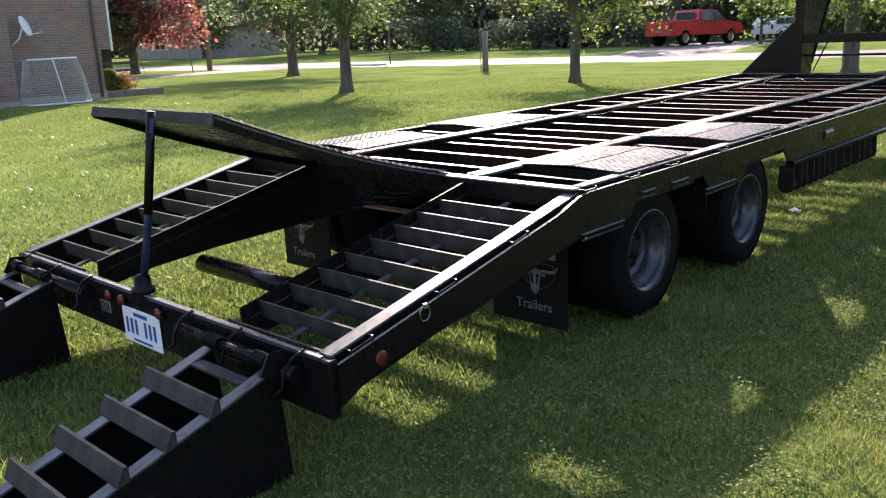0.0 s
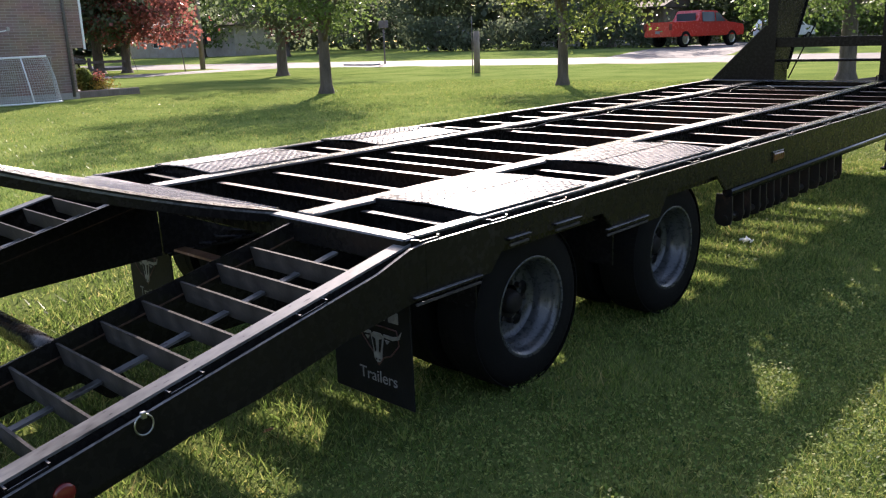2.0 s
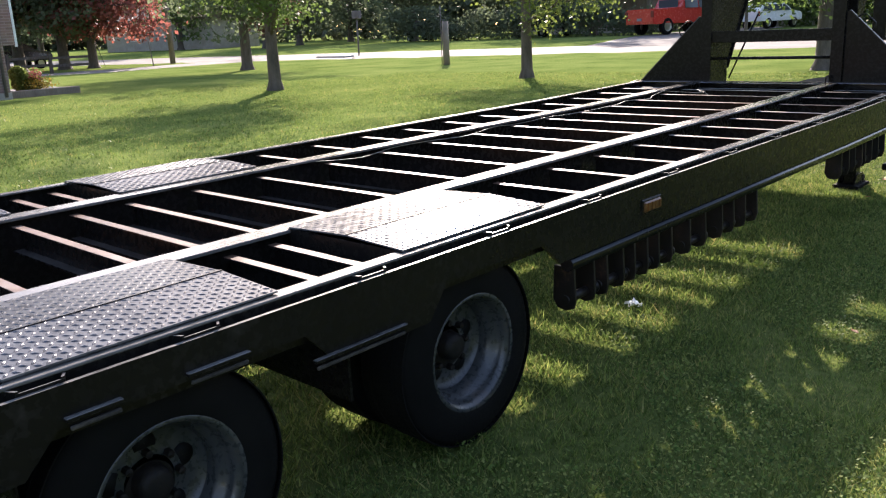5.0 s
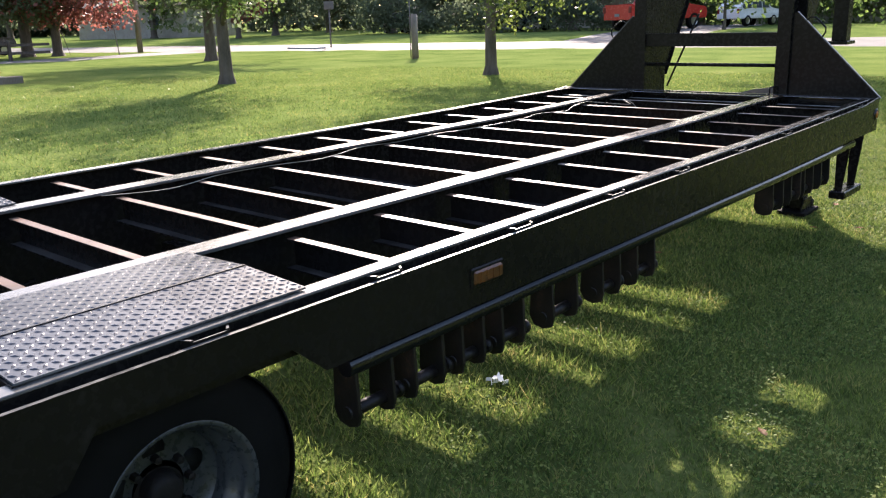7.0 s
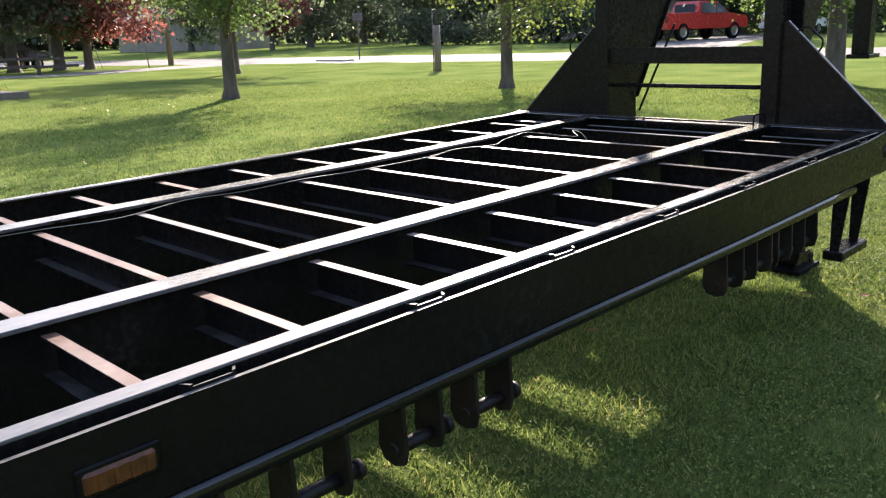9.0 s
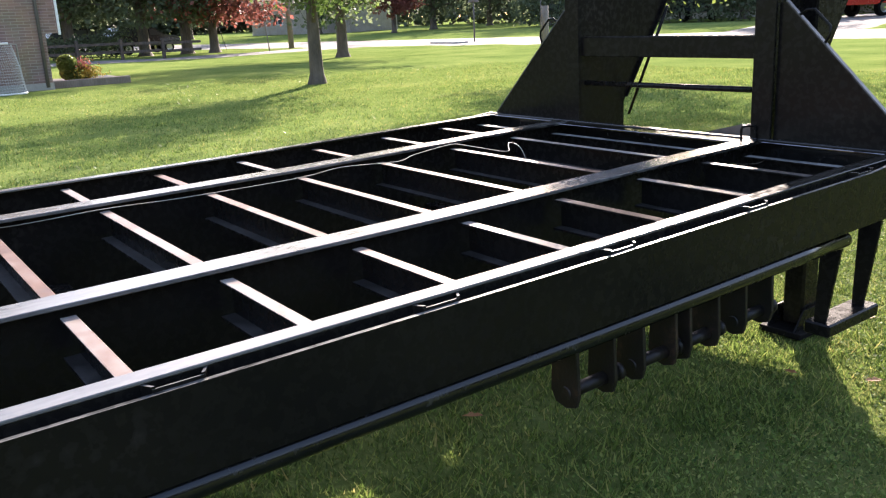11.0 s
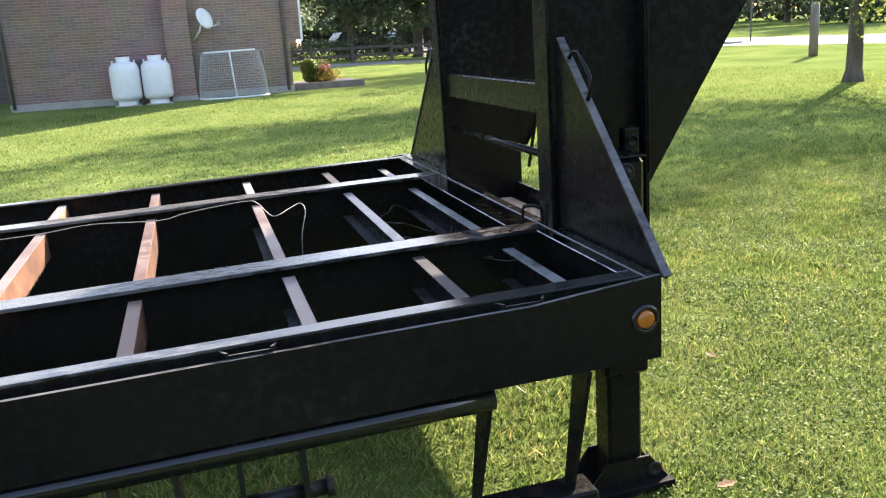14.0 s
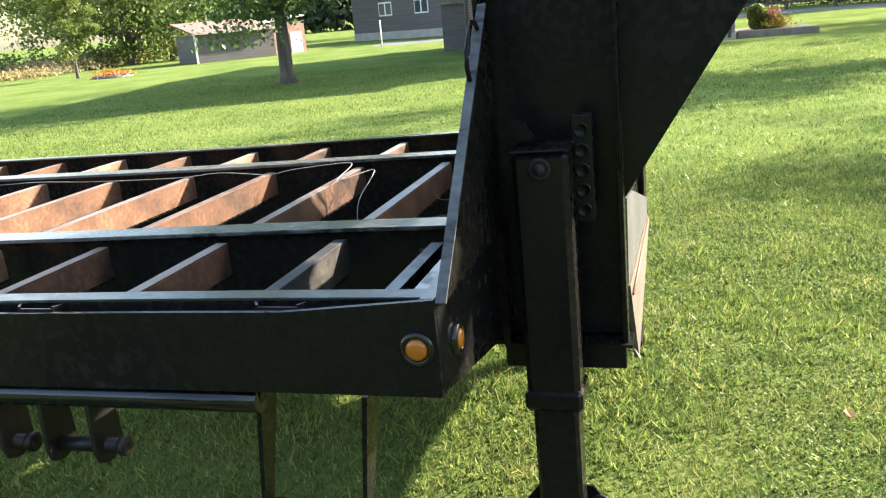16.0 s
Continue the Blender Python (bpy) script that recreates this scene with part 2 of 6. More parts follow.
LEAF_RED = varied("red_autumn_leaf", [(0.32, (0.14, 0.052, 0.045)), (0.52, (0.25, 0.085, 0.068)), (0.7, (0.34, 0.17, 0.12))], 0.6, (0.4, 0.6), bump=0.0, fine=10, translucent=0.55)
# leaf colour greyed and lightened, with the haze of distance put into it
LEAF_HAZED = varied("dark_leaf", [(0.3, (0.075, 0.098, 0.055)), (0.6, (0.120, 0.150, 0.085)), (0.75, (0.17, 0.19, 0.11))], 0.5, (0.45, 0.6), bump=0.0, fine=10, translucent=0.65)
STONE = varied("concrete", [(0.35, (0.30, 0.28, 0.26)), (0.65, (0.42, 0.40, 0.37))], 2.0, (0.8, 0.9), bump=0.3, fine=10)
DARKWOOD = varied("dark_siding", [(0.35, (0.080, 0.070, 0.070)), (0.65, (0.125, 0.112, 0.112))], 1.0, (0.6, 0.75), bump=0.3, stretch=(1, 1, 14))
WOOD = varied("grey_wood", [(0.35, (0.13, 0.105, 0.085)), (0.65, (0.24, 0.20, 0.165))], 2.0, (0.7, 0.85), bump=0.4, stretch=(2, 2, 0.5))
ROOF = varied("roof_shingle", [(0.35, (0.08, 0.065, 0.06)), (0.65, (0.13, 0.105, 0.095))], 2.0, (0.85, 0.95), bump=0.4)
SHED_ROOF = varied("faded_red_roofing", [(0.35, (0.17, 0.095, 0.078)), (0.65, (0.24, 0.14, 0.115))], 2.0, (0.8, 0.92), bump=0.3)
PINK = varied("pinkish_brick_far", [(0.35, (0.34, 0.19, 0.15)), (0.65, (0.45, 0.27, 0.22))], 2.0, (0.7, 0.85), bump=0.2)
GLASS = material("window_glass", (0.05, 0.06, 0.07), 0.06)
REDPAINT = varied("red_car_paint", [(0.4, (0.42, 0.025, 0.02)), (0.65, (0.5, 0.035, 0.028))], 1.0, (0.2, 0.3), bump=0.0, coat=0.5)
CARWHITE = varied("white_car_paint", [(0.4, (0.62, 0.63, 0.64)), (0.65, (0.7, 0.7, 0.7))], 1.0, (0.2, 0.3), bump=0.0, coat=0.5)
CARDARK = varied("dark_car_paint", [(0.4, (0.02, 0.022, 0.03)), (0.65, (0.035, 0.038, 0.05))], 1.0, (0.2, 0.3), bump=0.0, coat=0.5)
NETTING = material("net_cord", (0.55, 0.55, 0.53), 0.7)
FLOWER = varied("yellow_flower", [(0.35, (0.10, 0.12, 0.02)), (0.55, (0.45, 0.30, 0.04)), (0.7, (0.6, 0.42, 0.06))], 4.0, (0.6, 0.8), bump=0.0, translucent=0.3)
ORANGE_FLOWER = varied("orange_flower", [(0.35, (0.14, 0.10, 0.02)), (0.52, (0.48, 0.17, 0.02)), (0.7, (0.62, 0.26, 0.03))], 5.0, (0.6, 0.8), bump=0.0, translucent=0.3)
DRY = varied("dry_grass_straw", [(0.3, (0.20, 0.16, 0.07)), (0.55, (0.32, 0.26, 0.13)), (0.72, (0.42, 0.35, 0.19))], 0.8, (0.6, 0.8), bump=0.0, fine=10, translucent=0.4, specular=0.15)
DRY_LEAF = varied("brown_dry_leaf", [(0.35, (0.13, 0.06, 0.025)), (0.6, (0.24, 0.12, 0.05))], 30.0, (0.55, 0.75), bump=0.3, translucent=0.2, specular=0.2)


def brick_material():
    m = material("brown_brick", (0.2, 0.13, 0.11), 0.85)
    t, b = m.node_tree, m.node_tree.nodes["Principled BSDF"]
    co = t.nodes.new("ShaderNodeTexCoord")
    sp, cb = t.nodes.new("ShaderNodeSeparateXYZ"), t.nodes.new("ShaderNodeCombineXYZ")
    ad = t.nodes.new("ShaderNodeMath")
    t.links.new(co.outputs["Object"], sp.inputs[0])
    t.links.new(sp.outputs["X"], ad.inputs[0])
    t.links.new(sp.outputs["Y"], ad.inputs[1])
    t.links.new(ad.outputs[0], cb.inputs["X"])
    t.links.new(sp.outputs["Z"], cb.inputs["Y"])
    br = t.nodes.new("ShaderNodeTexBrick")
    br.inputs["Scale"].default_value = 1.0
    br.inputs["Brick Width"].default_value, br.inputs["Row Height"].default_value = 0.30, 0.075
    br.inputs["Mortar Size"].default_value = 0.007
    br.inputs["Color1"].default_value = (0.205, 0.135, 0.115, 1)
    br.inputs["Color2"].default_value = (0.27, 0.178, 0.150, 1)
    br.inputs["Mortar"].default_value = (0.34, 0.265, 0.235, 1)
    t.links.new(cb.outputs[0], br.inputs["Vector"])
    no = t.nodes.new("ShaderNodeTexNoise")
    no.inputs["Scale"].default_value, no.inputs["Detail"].default_value = 1.3, 8
    t.links.new(co.outputs["Object"], no.inputs["Vector"])
    mx = t.nodes.new("ShaderNodeMix")
    mx.data_type, mx.blend_type = "RGBA", "OVERLAY"
    mx.inputs["Factor"].default_value = 0.35
    t.links.new(br.outputs["Color"], mx.inputs["A"])
    t.links.new(no.outputs["Color"], mx.inputs["B"])
    t.links.new(mx.outputs["Result"], b.inputs["Base Color"])
    bp = t.nodes.new("ShaderNodeBump")
    bp.inputs["Strength"].default_value, bp.inputs["Distance"].default_value = 0.6, 0.01
    bp.invert = True
    t.links.new(br.outputs["Fac"], bp.inputs["Height"])
    t.links.new(bp.outputs["Normal"], b.inputs["Normal"])
    return m


PORCHWOOD = varied("brown_stained_wood", [(0.35, (0.16, 0.085, 0.05)), (0.65, (0.24, 0.13, 0.08))], 2.0, (0.6, 0.8), bump=0.2)
BRICK = brick_material()


# ---- shape helpers ----
def box(bm, x0, x1, y0, y1, z0, z1, bevel=0.0):
    vs = [bm.verts.new((x, y, z)) for x in (x0, x1) for y in (y0, y1) for z in (z0, z1)]
    fs = [bm.faces.new([vs[i] for i in f]) for f in ((0, 1, 3, 2), (4, 6, 7, 5), (0, 4, 5, 1), (2, 3, 7, 6), (0, 2, 6, 4), (1, 5, 7, 3))]
    if bevel:
        es = list({e for f in fs for e in f.edges})
        bmesh.ops.bevel(bm, geom=es, offset=bevel, segments=1, affect="EDGES")
    return bm


def prism(bm, outline, axis, a, b, bevel=0.0):
    """A flat outline swept along an axis. axis x: outline in (y, z); y: (x, z); z: (x, y)."""
    put = {"x": lambda p, s: (s, p[0], p[1]), "y": lambda p, s: (p[0], s, p[1]), "z": lambda p, s: (p[0], p[1], s)}[axis]
    lo, hi = [bm.verts.new(put(p, a)) for p in outline], [bm.verts.new(put(p, b)) for p in outline]
    fs = [bm.faces.new(lo), bm.faces.new(hi[::-1])]
    n = len(outline)
    fs += [bm.faces.new((lo[i], hi[i], hi[(i + 1) % n], lo[(i + 1) % n])) for i in range(n)]
    if bevel:
        bmesh.ops.bevel(bm, geom=list({e for f in fs for e in f.edges}), offset=bevel, segments=1, affect="EDGES")
    return bm


def tube(bm, points, radii, seg=10, cap=True):
    """A round bar along points; radii: one number or one for each point."""
    pts = [Vector(p) for p in points]
    radii = [radii] * len(pts) if isinstance(radii, (int, float)) else radii
    rings, side = [], None
    for i, (p, r) in enumerate(zip(pts, radii)):
        way = (pts[min(i + 1, len(pts) - 1)] - pts[max(i - 1, 0)]).normalized()
        if side is None:
            side = way.orthogonal().normalized()
        side = (side - way * side.dot(way)).normalized()
        up = way.cross(side)
        rings.append([bm.verts.new(p + r * (math.cos(2 * math.pi * k / seg) * side + math.sin(2 * math.pi * k / seg) * up)) for k in range(seg)])
    for a, b in zip(rings, rings[1:]):
        for k in range(seg):
            bm.faces.new((a[k], a[(k + 1) % seg], b[(k + 1) % seg], b[k])).smooth = True
    if cap:
        bm.faces.new(rings[0][::-1]), bm.faces.new(rings[-1])
    return bm


def lathe(bm, outline, seg=40, axis="x", at=(0, 0, 0), smooth=True):
    """An outline of (along the axis, radius) turned round the axis."""
    rings = []
    for s, r in outline:
        ring = []
        for k in range(seg):
            c, d = r * math.cos(2 * math.pi * k / seg), r * math.sin(2 * math.pi * k / seg)
            p = {"x": (s, c, d), "y": (c, s, d), "z": (c, d, s)}[axis]
            ring.append(bm.verts.new(Vector(p) + Vector(at)))
        rings.append(ring)
    for a, b in zip(rings, rings[1:]):
        for k in range(seg):
            bm.faces.new((a[k], a[(k + 1) % seg], b[(k + 1) % seg], b[k])).smooth = smooth
    return bm


def flowing(points, steps=6):
    """More points along a smooth line through those given."""
    p = [Vector(q) for q in points]
    p = [p[0]] + p + [p[-1]]
    out = []
    for a, b, c, d in zip(p, p[1:], p[2:], p[3:]):
        for k in range(steps):
            u = k / steps
            out.append(0.5 * (2 * b + (c - a) * u + (2 * a - 5 * b + 4 * c - d) * u * u + (3 * b - a - 3 * c + d) * u ** 3))
    return out + [p[-1]]


def finish(name, bm, mat):
    bmesh.ops.recalc_face_normals(bm, faces=bm.faces)
    me = bpy.data.meshes.new(name)
    bm.to_mesh(me)
    bm.free()
    me.materials.append(mat)
    return me


def part(name, bm, mat, parent, label=""):
    """One mesh object under a thing or a part; bm may be a mesh that is shared."""
    me = bm if isinstance(bm, bpy.types.Mesh) else finish(name, bm, mat)
    ob = new(name, me)
    ob.parent = parent
    return tagged(ob, label)


def thing(name, label, category, m=None, group="", kind=""):
    ob = new(name)
    ob.empty_display_size = 0.2
    ob.matrix_world = m or Matrix()
    return tagged(ob, label, category, group, kind)


def single(name, bm, mat, label, category, group="", kind="", m=None):
    ob = new(name, finish(name, bm, mat))
    ob.matrix_world = m or Matrix()
    return tagged(ob, label, category, group, kind)


def B():
    return bmesh.new()


# ---- ground, road ----
def smooth(a, b, v):
    s = np.clip((v - a) / (b - a), 0, 1)
    return s * s * (3 - 2 * s)


def height(x, y):
    """The lawn: level round the trailer, a little lower towards the road, rising past it."""
    x, y = np.asarray(x, float), np.asarray(y, float)
    far = smooth(5, 17, np.hypot(x + 1, y + 3))
    h = -0.09 * far + 0.13 * smooth(-15, -21, x) * smooth(14, 6, y)
    h = h + 0.42 * smooth(27, 44, y - 0.22 * (x + 26))
    return h + 0.012 * np.sin(x * 1.3 + 0.4 * y) * np.cos(y * 1.1) * smooth(1.5, 4, np.abs(x + 1.2))


def sheet(name, xs, ys, lift, mat, label, category, keep=None):
    gx, gy = np.meshgrid(xs, ys, indexing="ij")
    v = np.stack([gx, gy, height(gx, gy) + lift], -1).reshape(-1, 3)
    n = len(ys)
    f = [(i * n + j, (i + 1) * n + j, (i + 1) * n + j + 1, i * n + j + 1) for i in range(len(xs) - 1) for j in range(n - 1)]
    if keep:
        f = [q for q in f if keep(*v[list(q)].mean(0)[:2])]
    me = bpy.data.meshes.new(name)
    me.from_pydata(v.tolist(), [], f)
    me.polygons.foreach_set("use_smooth", [True] * len(me.polygons))
    me.materials.append(mat)
    return tagged(new(name, me), label, category, kind="structure")


axis_x = np.concatenate([-np.geomspace(600, 62, 12), np.arange(-60, 20, 1.0), np.geomspace(20, 300, 9)])
axis_y = np.concatenate([-np.geomspace(400, 42, 12), np.arange(-40, 60, 1.0), np.geomspace(60, 600, 12)])
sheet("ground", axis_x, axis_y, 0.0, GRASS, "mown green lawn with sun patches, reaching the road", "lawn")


def strip(name, start, end, width, mat, label, category, lift=0.03, steps=60):
    a, b = Vector(start), Vector(end)
    way = (b - a).normalized()
    side = Vector((-way.y, way.x))
    vs, fs = [], []
    for i in range(steps + 1):
        p = a.lerp(b, i / steps)
        for k in range(5):
            q = p + side * width * (k / 4 - 0.5)
            vs.append((q.x, q.y, float(height(q.x, q.y)) + (lift if 0 < k < 4 else -0.05)))
    for i in range(steps):
        for k in range(4):
            o = i * 5 + k
            fs.append((o, o + 5, o + 6, o + 1))
    me = bpy.data.meshes.new(name)
    me.from_pydata(vs, [], fs)
    me.materials.append(mat)
    return tagged(new(name, me), label, category, kind="structure")


strip("road", (-157, 1.7), (118, 62.5), 9.0, GRAVEL, "pale sunlit paved village road behind the lawn", "road")
strip("driveway", (-38.9, -14), (-44.8, 25.2), 5.0, GRAVEL, "pale gravel drive beside the brick house", "driveway", 0.04)
strip("driveway_far", (-21.6, 33), (-27.5, 60.5), 9.0, GRAVEL, "pale gravel yard drive across the road", "driveway", 0.045)


def grass(name, count, region, tall, wide, seed, label):
    """Blades as slim leaning triangles, thrown over a region; density follows the region's own weight."""
    rng = np.random.default_rng(seed)
    x, y = region(rng, count)
    n = len(x)
    z = height(x, y)
    turn = rng.uniform(0, 2 * np.pi, n)
    clump = 0.75 + 0.25 * np.sin(x * 5.1 + np.sin(y * 3.7) * 2) * np.cos(y * 4.3 + x * 1.7)
    clump *= 1 + 0.5 * np.sin(x * 31 + 3 * np.sin(y * 11)) * np.cos(y * 27 + 2 * np.sin(x * 13))
    h = tall * rng.uniform(0.45, 1.25, n) * clump
    w = wide * rng.uniform(0.6, 1.3, n)
    lean = rng.normal(0, 0.62, (n, 2)) * h[:, None]
    cx, cy = np.cos(turn) * w / 2, np.sin(turn) * w / 2
    v = np.empty((n, 3, 3))
    v[:, 0] = np.stack([x - cx, y - cy, z - 0.004], -1)
    v[:, 1] = np.stack([x + cx, y + cy, z - 0.004], -1)
    v[:, 2] = np.stack([x + lean[:, 0], y + lean[:, 1], z + h], -1)
    me = bpy.data.meshes.new(name)
    me.vertices.add(n * 3)
    me.vertices.foreach_set("co", v.ravel().astype(np.float32))
    me.loops.add(n * 3)
    me.loops.foreach_set("vertex_index", np.arange(n * 3, dtype=np.int32))
    me.polygons.add(n)
    me.polygons.foreach_set("loop_start", np.arange(0, n * 3, 3, dtype=np.int32))
    me.update(calc_edges=True)
    me.materials.append(BLADE)
    return tagged(new(name, me), label, "grass", kind="stuff")


def patch(x0, x1, y0, y1, soft):
    """Places spread over a stretch of lawn, thinning out at its edges."""
    return lambda rng, n: (rng.uniform(x0, x1, n) + rng.normal(0, soft, n), rng.uniform(y0, y1, n) + rng.normal(0, soft, n))


def open_lawn(rng, n):
    return -2.0 - 18 * rng.uniform(0, 1, n) ** 1.9 + rng.normal(0, 0.7, n), rng.uniform(-14, 15, n)


grass("lawn_grass", 500000, patch(-0.1, 3.6, -11.6, 1.0, 0.45), 0.035, 0.0042, 3, "dense mown green grass blades beside the trailer")
grass("lawn_grass_front", 540000, patch(-5.6, 2.4, 0.2, 6.6, 0.8), 0.036, 0.0040, 5, "sunlit mown grass blades ahead of the trailer")
grass("lawn_grass_under", 120000, patch(-2.5, 0.0, -11.0, 0.5, 0.2), 0.046, 0.0085, 6, "green grass blades under the trailer")
grass("lawn_grass_open", 330000, open_lawn, 0.045, 0.013, 4, "mown green grass blades on the open lawn")


def clover(name, count, region, seed, label):
    """Small broad leaves lying between the blades."""
    rng = np.random.default_rng(seed)
    x, y = region(rng, count)
    keep = np.sin(x * 3.1 + 2 * np.sin(y * 1.7)) * np.cos(y * 2.7 + np.sin(x * 1.9)) > -0.45
    x, y = x[keep], y[keep]
    n = len(x)
    turn, tilt = rng.uniform(0, 2 * np.pi, n), rng.normal(0, 0.45, (n, 2))
    z = height(x, y) + rng.uniform(0.008, 0.034, n)
    s = rng.uniform(0.004, 0.0088, n)
    v = np.empty((n, 4, 3))
    for k, (a, b) in enumerate(((1.0, 0.0), (0.1, 0.75), (-0.8, 0.0), (0.1, -0.75))):
        dx, dy = s * (a * np.cos(turn) - b * np.sin(turn)), s * (a * np.sin(turn) + b * np.cos(turn))
        v[:, k] = np.stack([x + dx, y + dy, z + dx * tilt[:, 0] + dy * tilt[:, 1]], -1)
    me = bpy.data.meshes.new(name)
    me.vertices.add(n * 4)
    me.vertices.foreach_set("co", v.ravel().astype(np.float32))
    me.loops.add(n * 4)
    me.loops.foreach_set("vertex_index", np.arange(n * 4, dtype=np.int32))
    me.polygons.add(n)
    me.polygons.foreach_set("loop_start", np.arange(0, n * 4, 4, dtype=np.int32))
    me.update(calc_edges=True)
    me.materials.append(CLOVER)
    return tagged(new(name, me), label, "grass", kind="stuff")


clover("lawn_clover", 200000, patch(-0.1, 3.3, -11.3, 1.0, 0.25), 8, "small broad clover leaves in the lawn beside the trailer")
clover("lawn_clover_front", 170000, patch(-5.0, 3.2, 0.3, 6.0, 0.5), 9, "small broad clover leaves in the lawn ahead of the trailer")


# ---- the trailer, in its own level frame, nose a little up ----
W, D = 2.36, 0.85                      # width over the top flanges, height of the deck
TAIL, BREAK = -8.31, -6.91             # rear end, start of the sloping tail
SLOPE = (0.821 - 0.548) / (8.23 - 6.92)
trailer = thing("gooseneck_trailer", "long black steel gooseneck flatbed trailer without its deck boards", "trailer",
                Matrix.Rotation(math.atan(0.012), 4, "X"))


def sides():
    """x as seen from the near rail, for both sides."""
    return (lambda x: x), (lambda x: -W - x)


def xbox(bm, fx, x0, x1, *rest, bevel=0.0):
    a, b = sorted((fx(x0), fx(x1)))
    return box(bm, a, b, *rest, bevel=bevel)


def slope_z(y):
    return 0.823 - SLOPE * (BREAK - y)


def sloped(bm, x0, x1, y0, y1, below, thick):
    """A bar along the sloping tail, its top below the tail's line."""
    a, b = slope_z(y0) - below, slope_z(y1) - below
    return prism(bm, [(y0, a), (y1, b), (y1, b - thick), (y0, a - thick)], "x", x0, x1)


POCKETS = (-0.29, -0.91, -1.508, -2.098, -2.694, -3.237, -3.834, -4.449, -5.014, -5.585, -6.138, -6.512, -6.874)
TAIL_POCKETS = (-7.363, -7.787, -8.20)
CROSS = (-0.105, -0.385, -0.762, -1.172, -1.573, -1.967, -2.363, -2.753, -3.152, -3.535, -3.93, -4.322)
CROSS_MID = (-4.751, -5.111, -5.431, -5.671, -5.90, -6.245, -6.577)

ARCHES = [(-6.905, 0.652), (-6.58, 0.652), (-6.50, 0.735), (-5.85, 0.735), (-5.75, 0.63), (-5.38, 0.63), (-5.30, 0.735), (-4.80, 0.735), (-4.70, 0.645), (-0.275, 0.645)]


def worn_lit_top(ob, mat=None):
    """Pale upper faces: paint worn off, and highlights painted on the fender ledges."""
    ob.data.materials.append(mat or FLANGE)
    for f in ob.data.polygons:
        if f.normal.z > 0.6:
            f.material_index = 1
    return ob


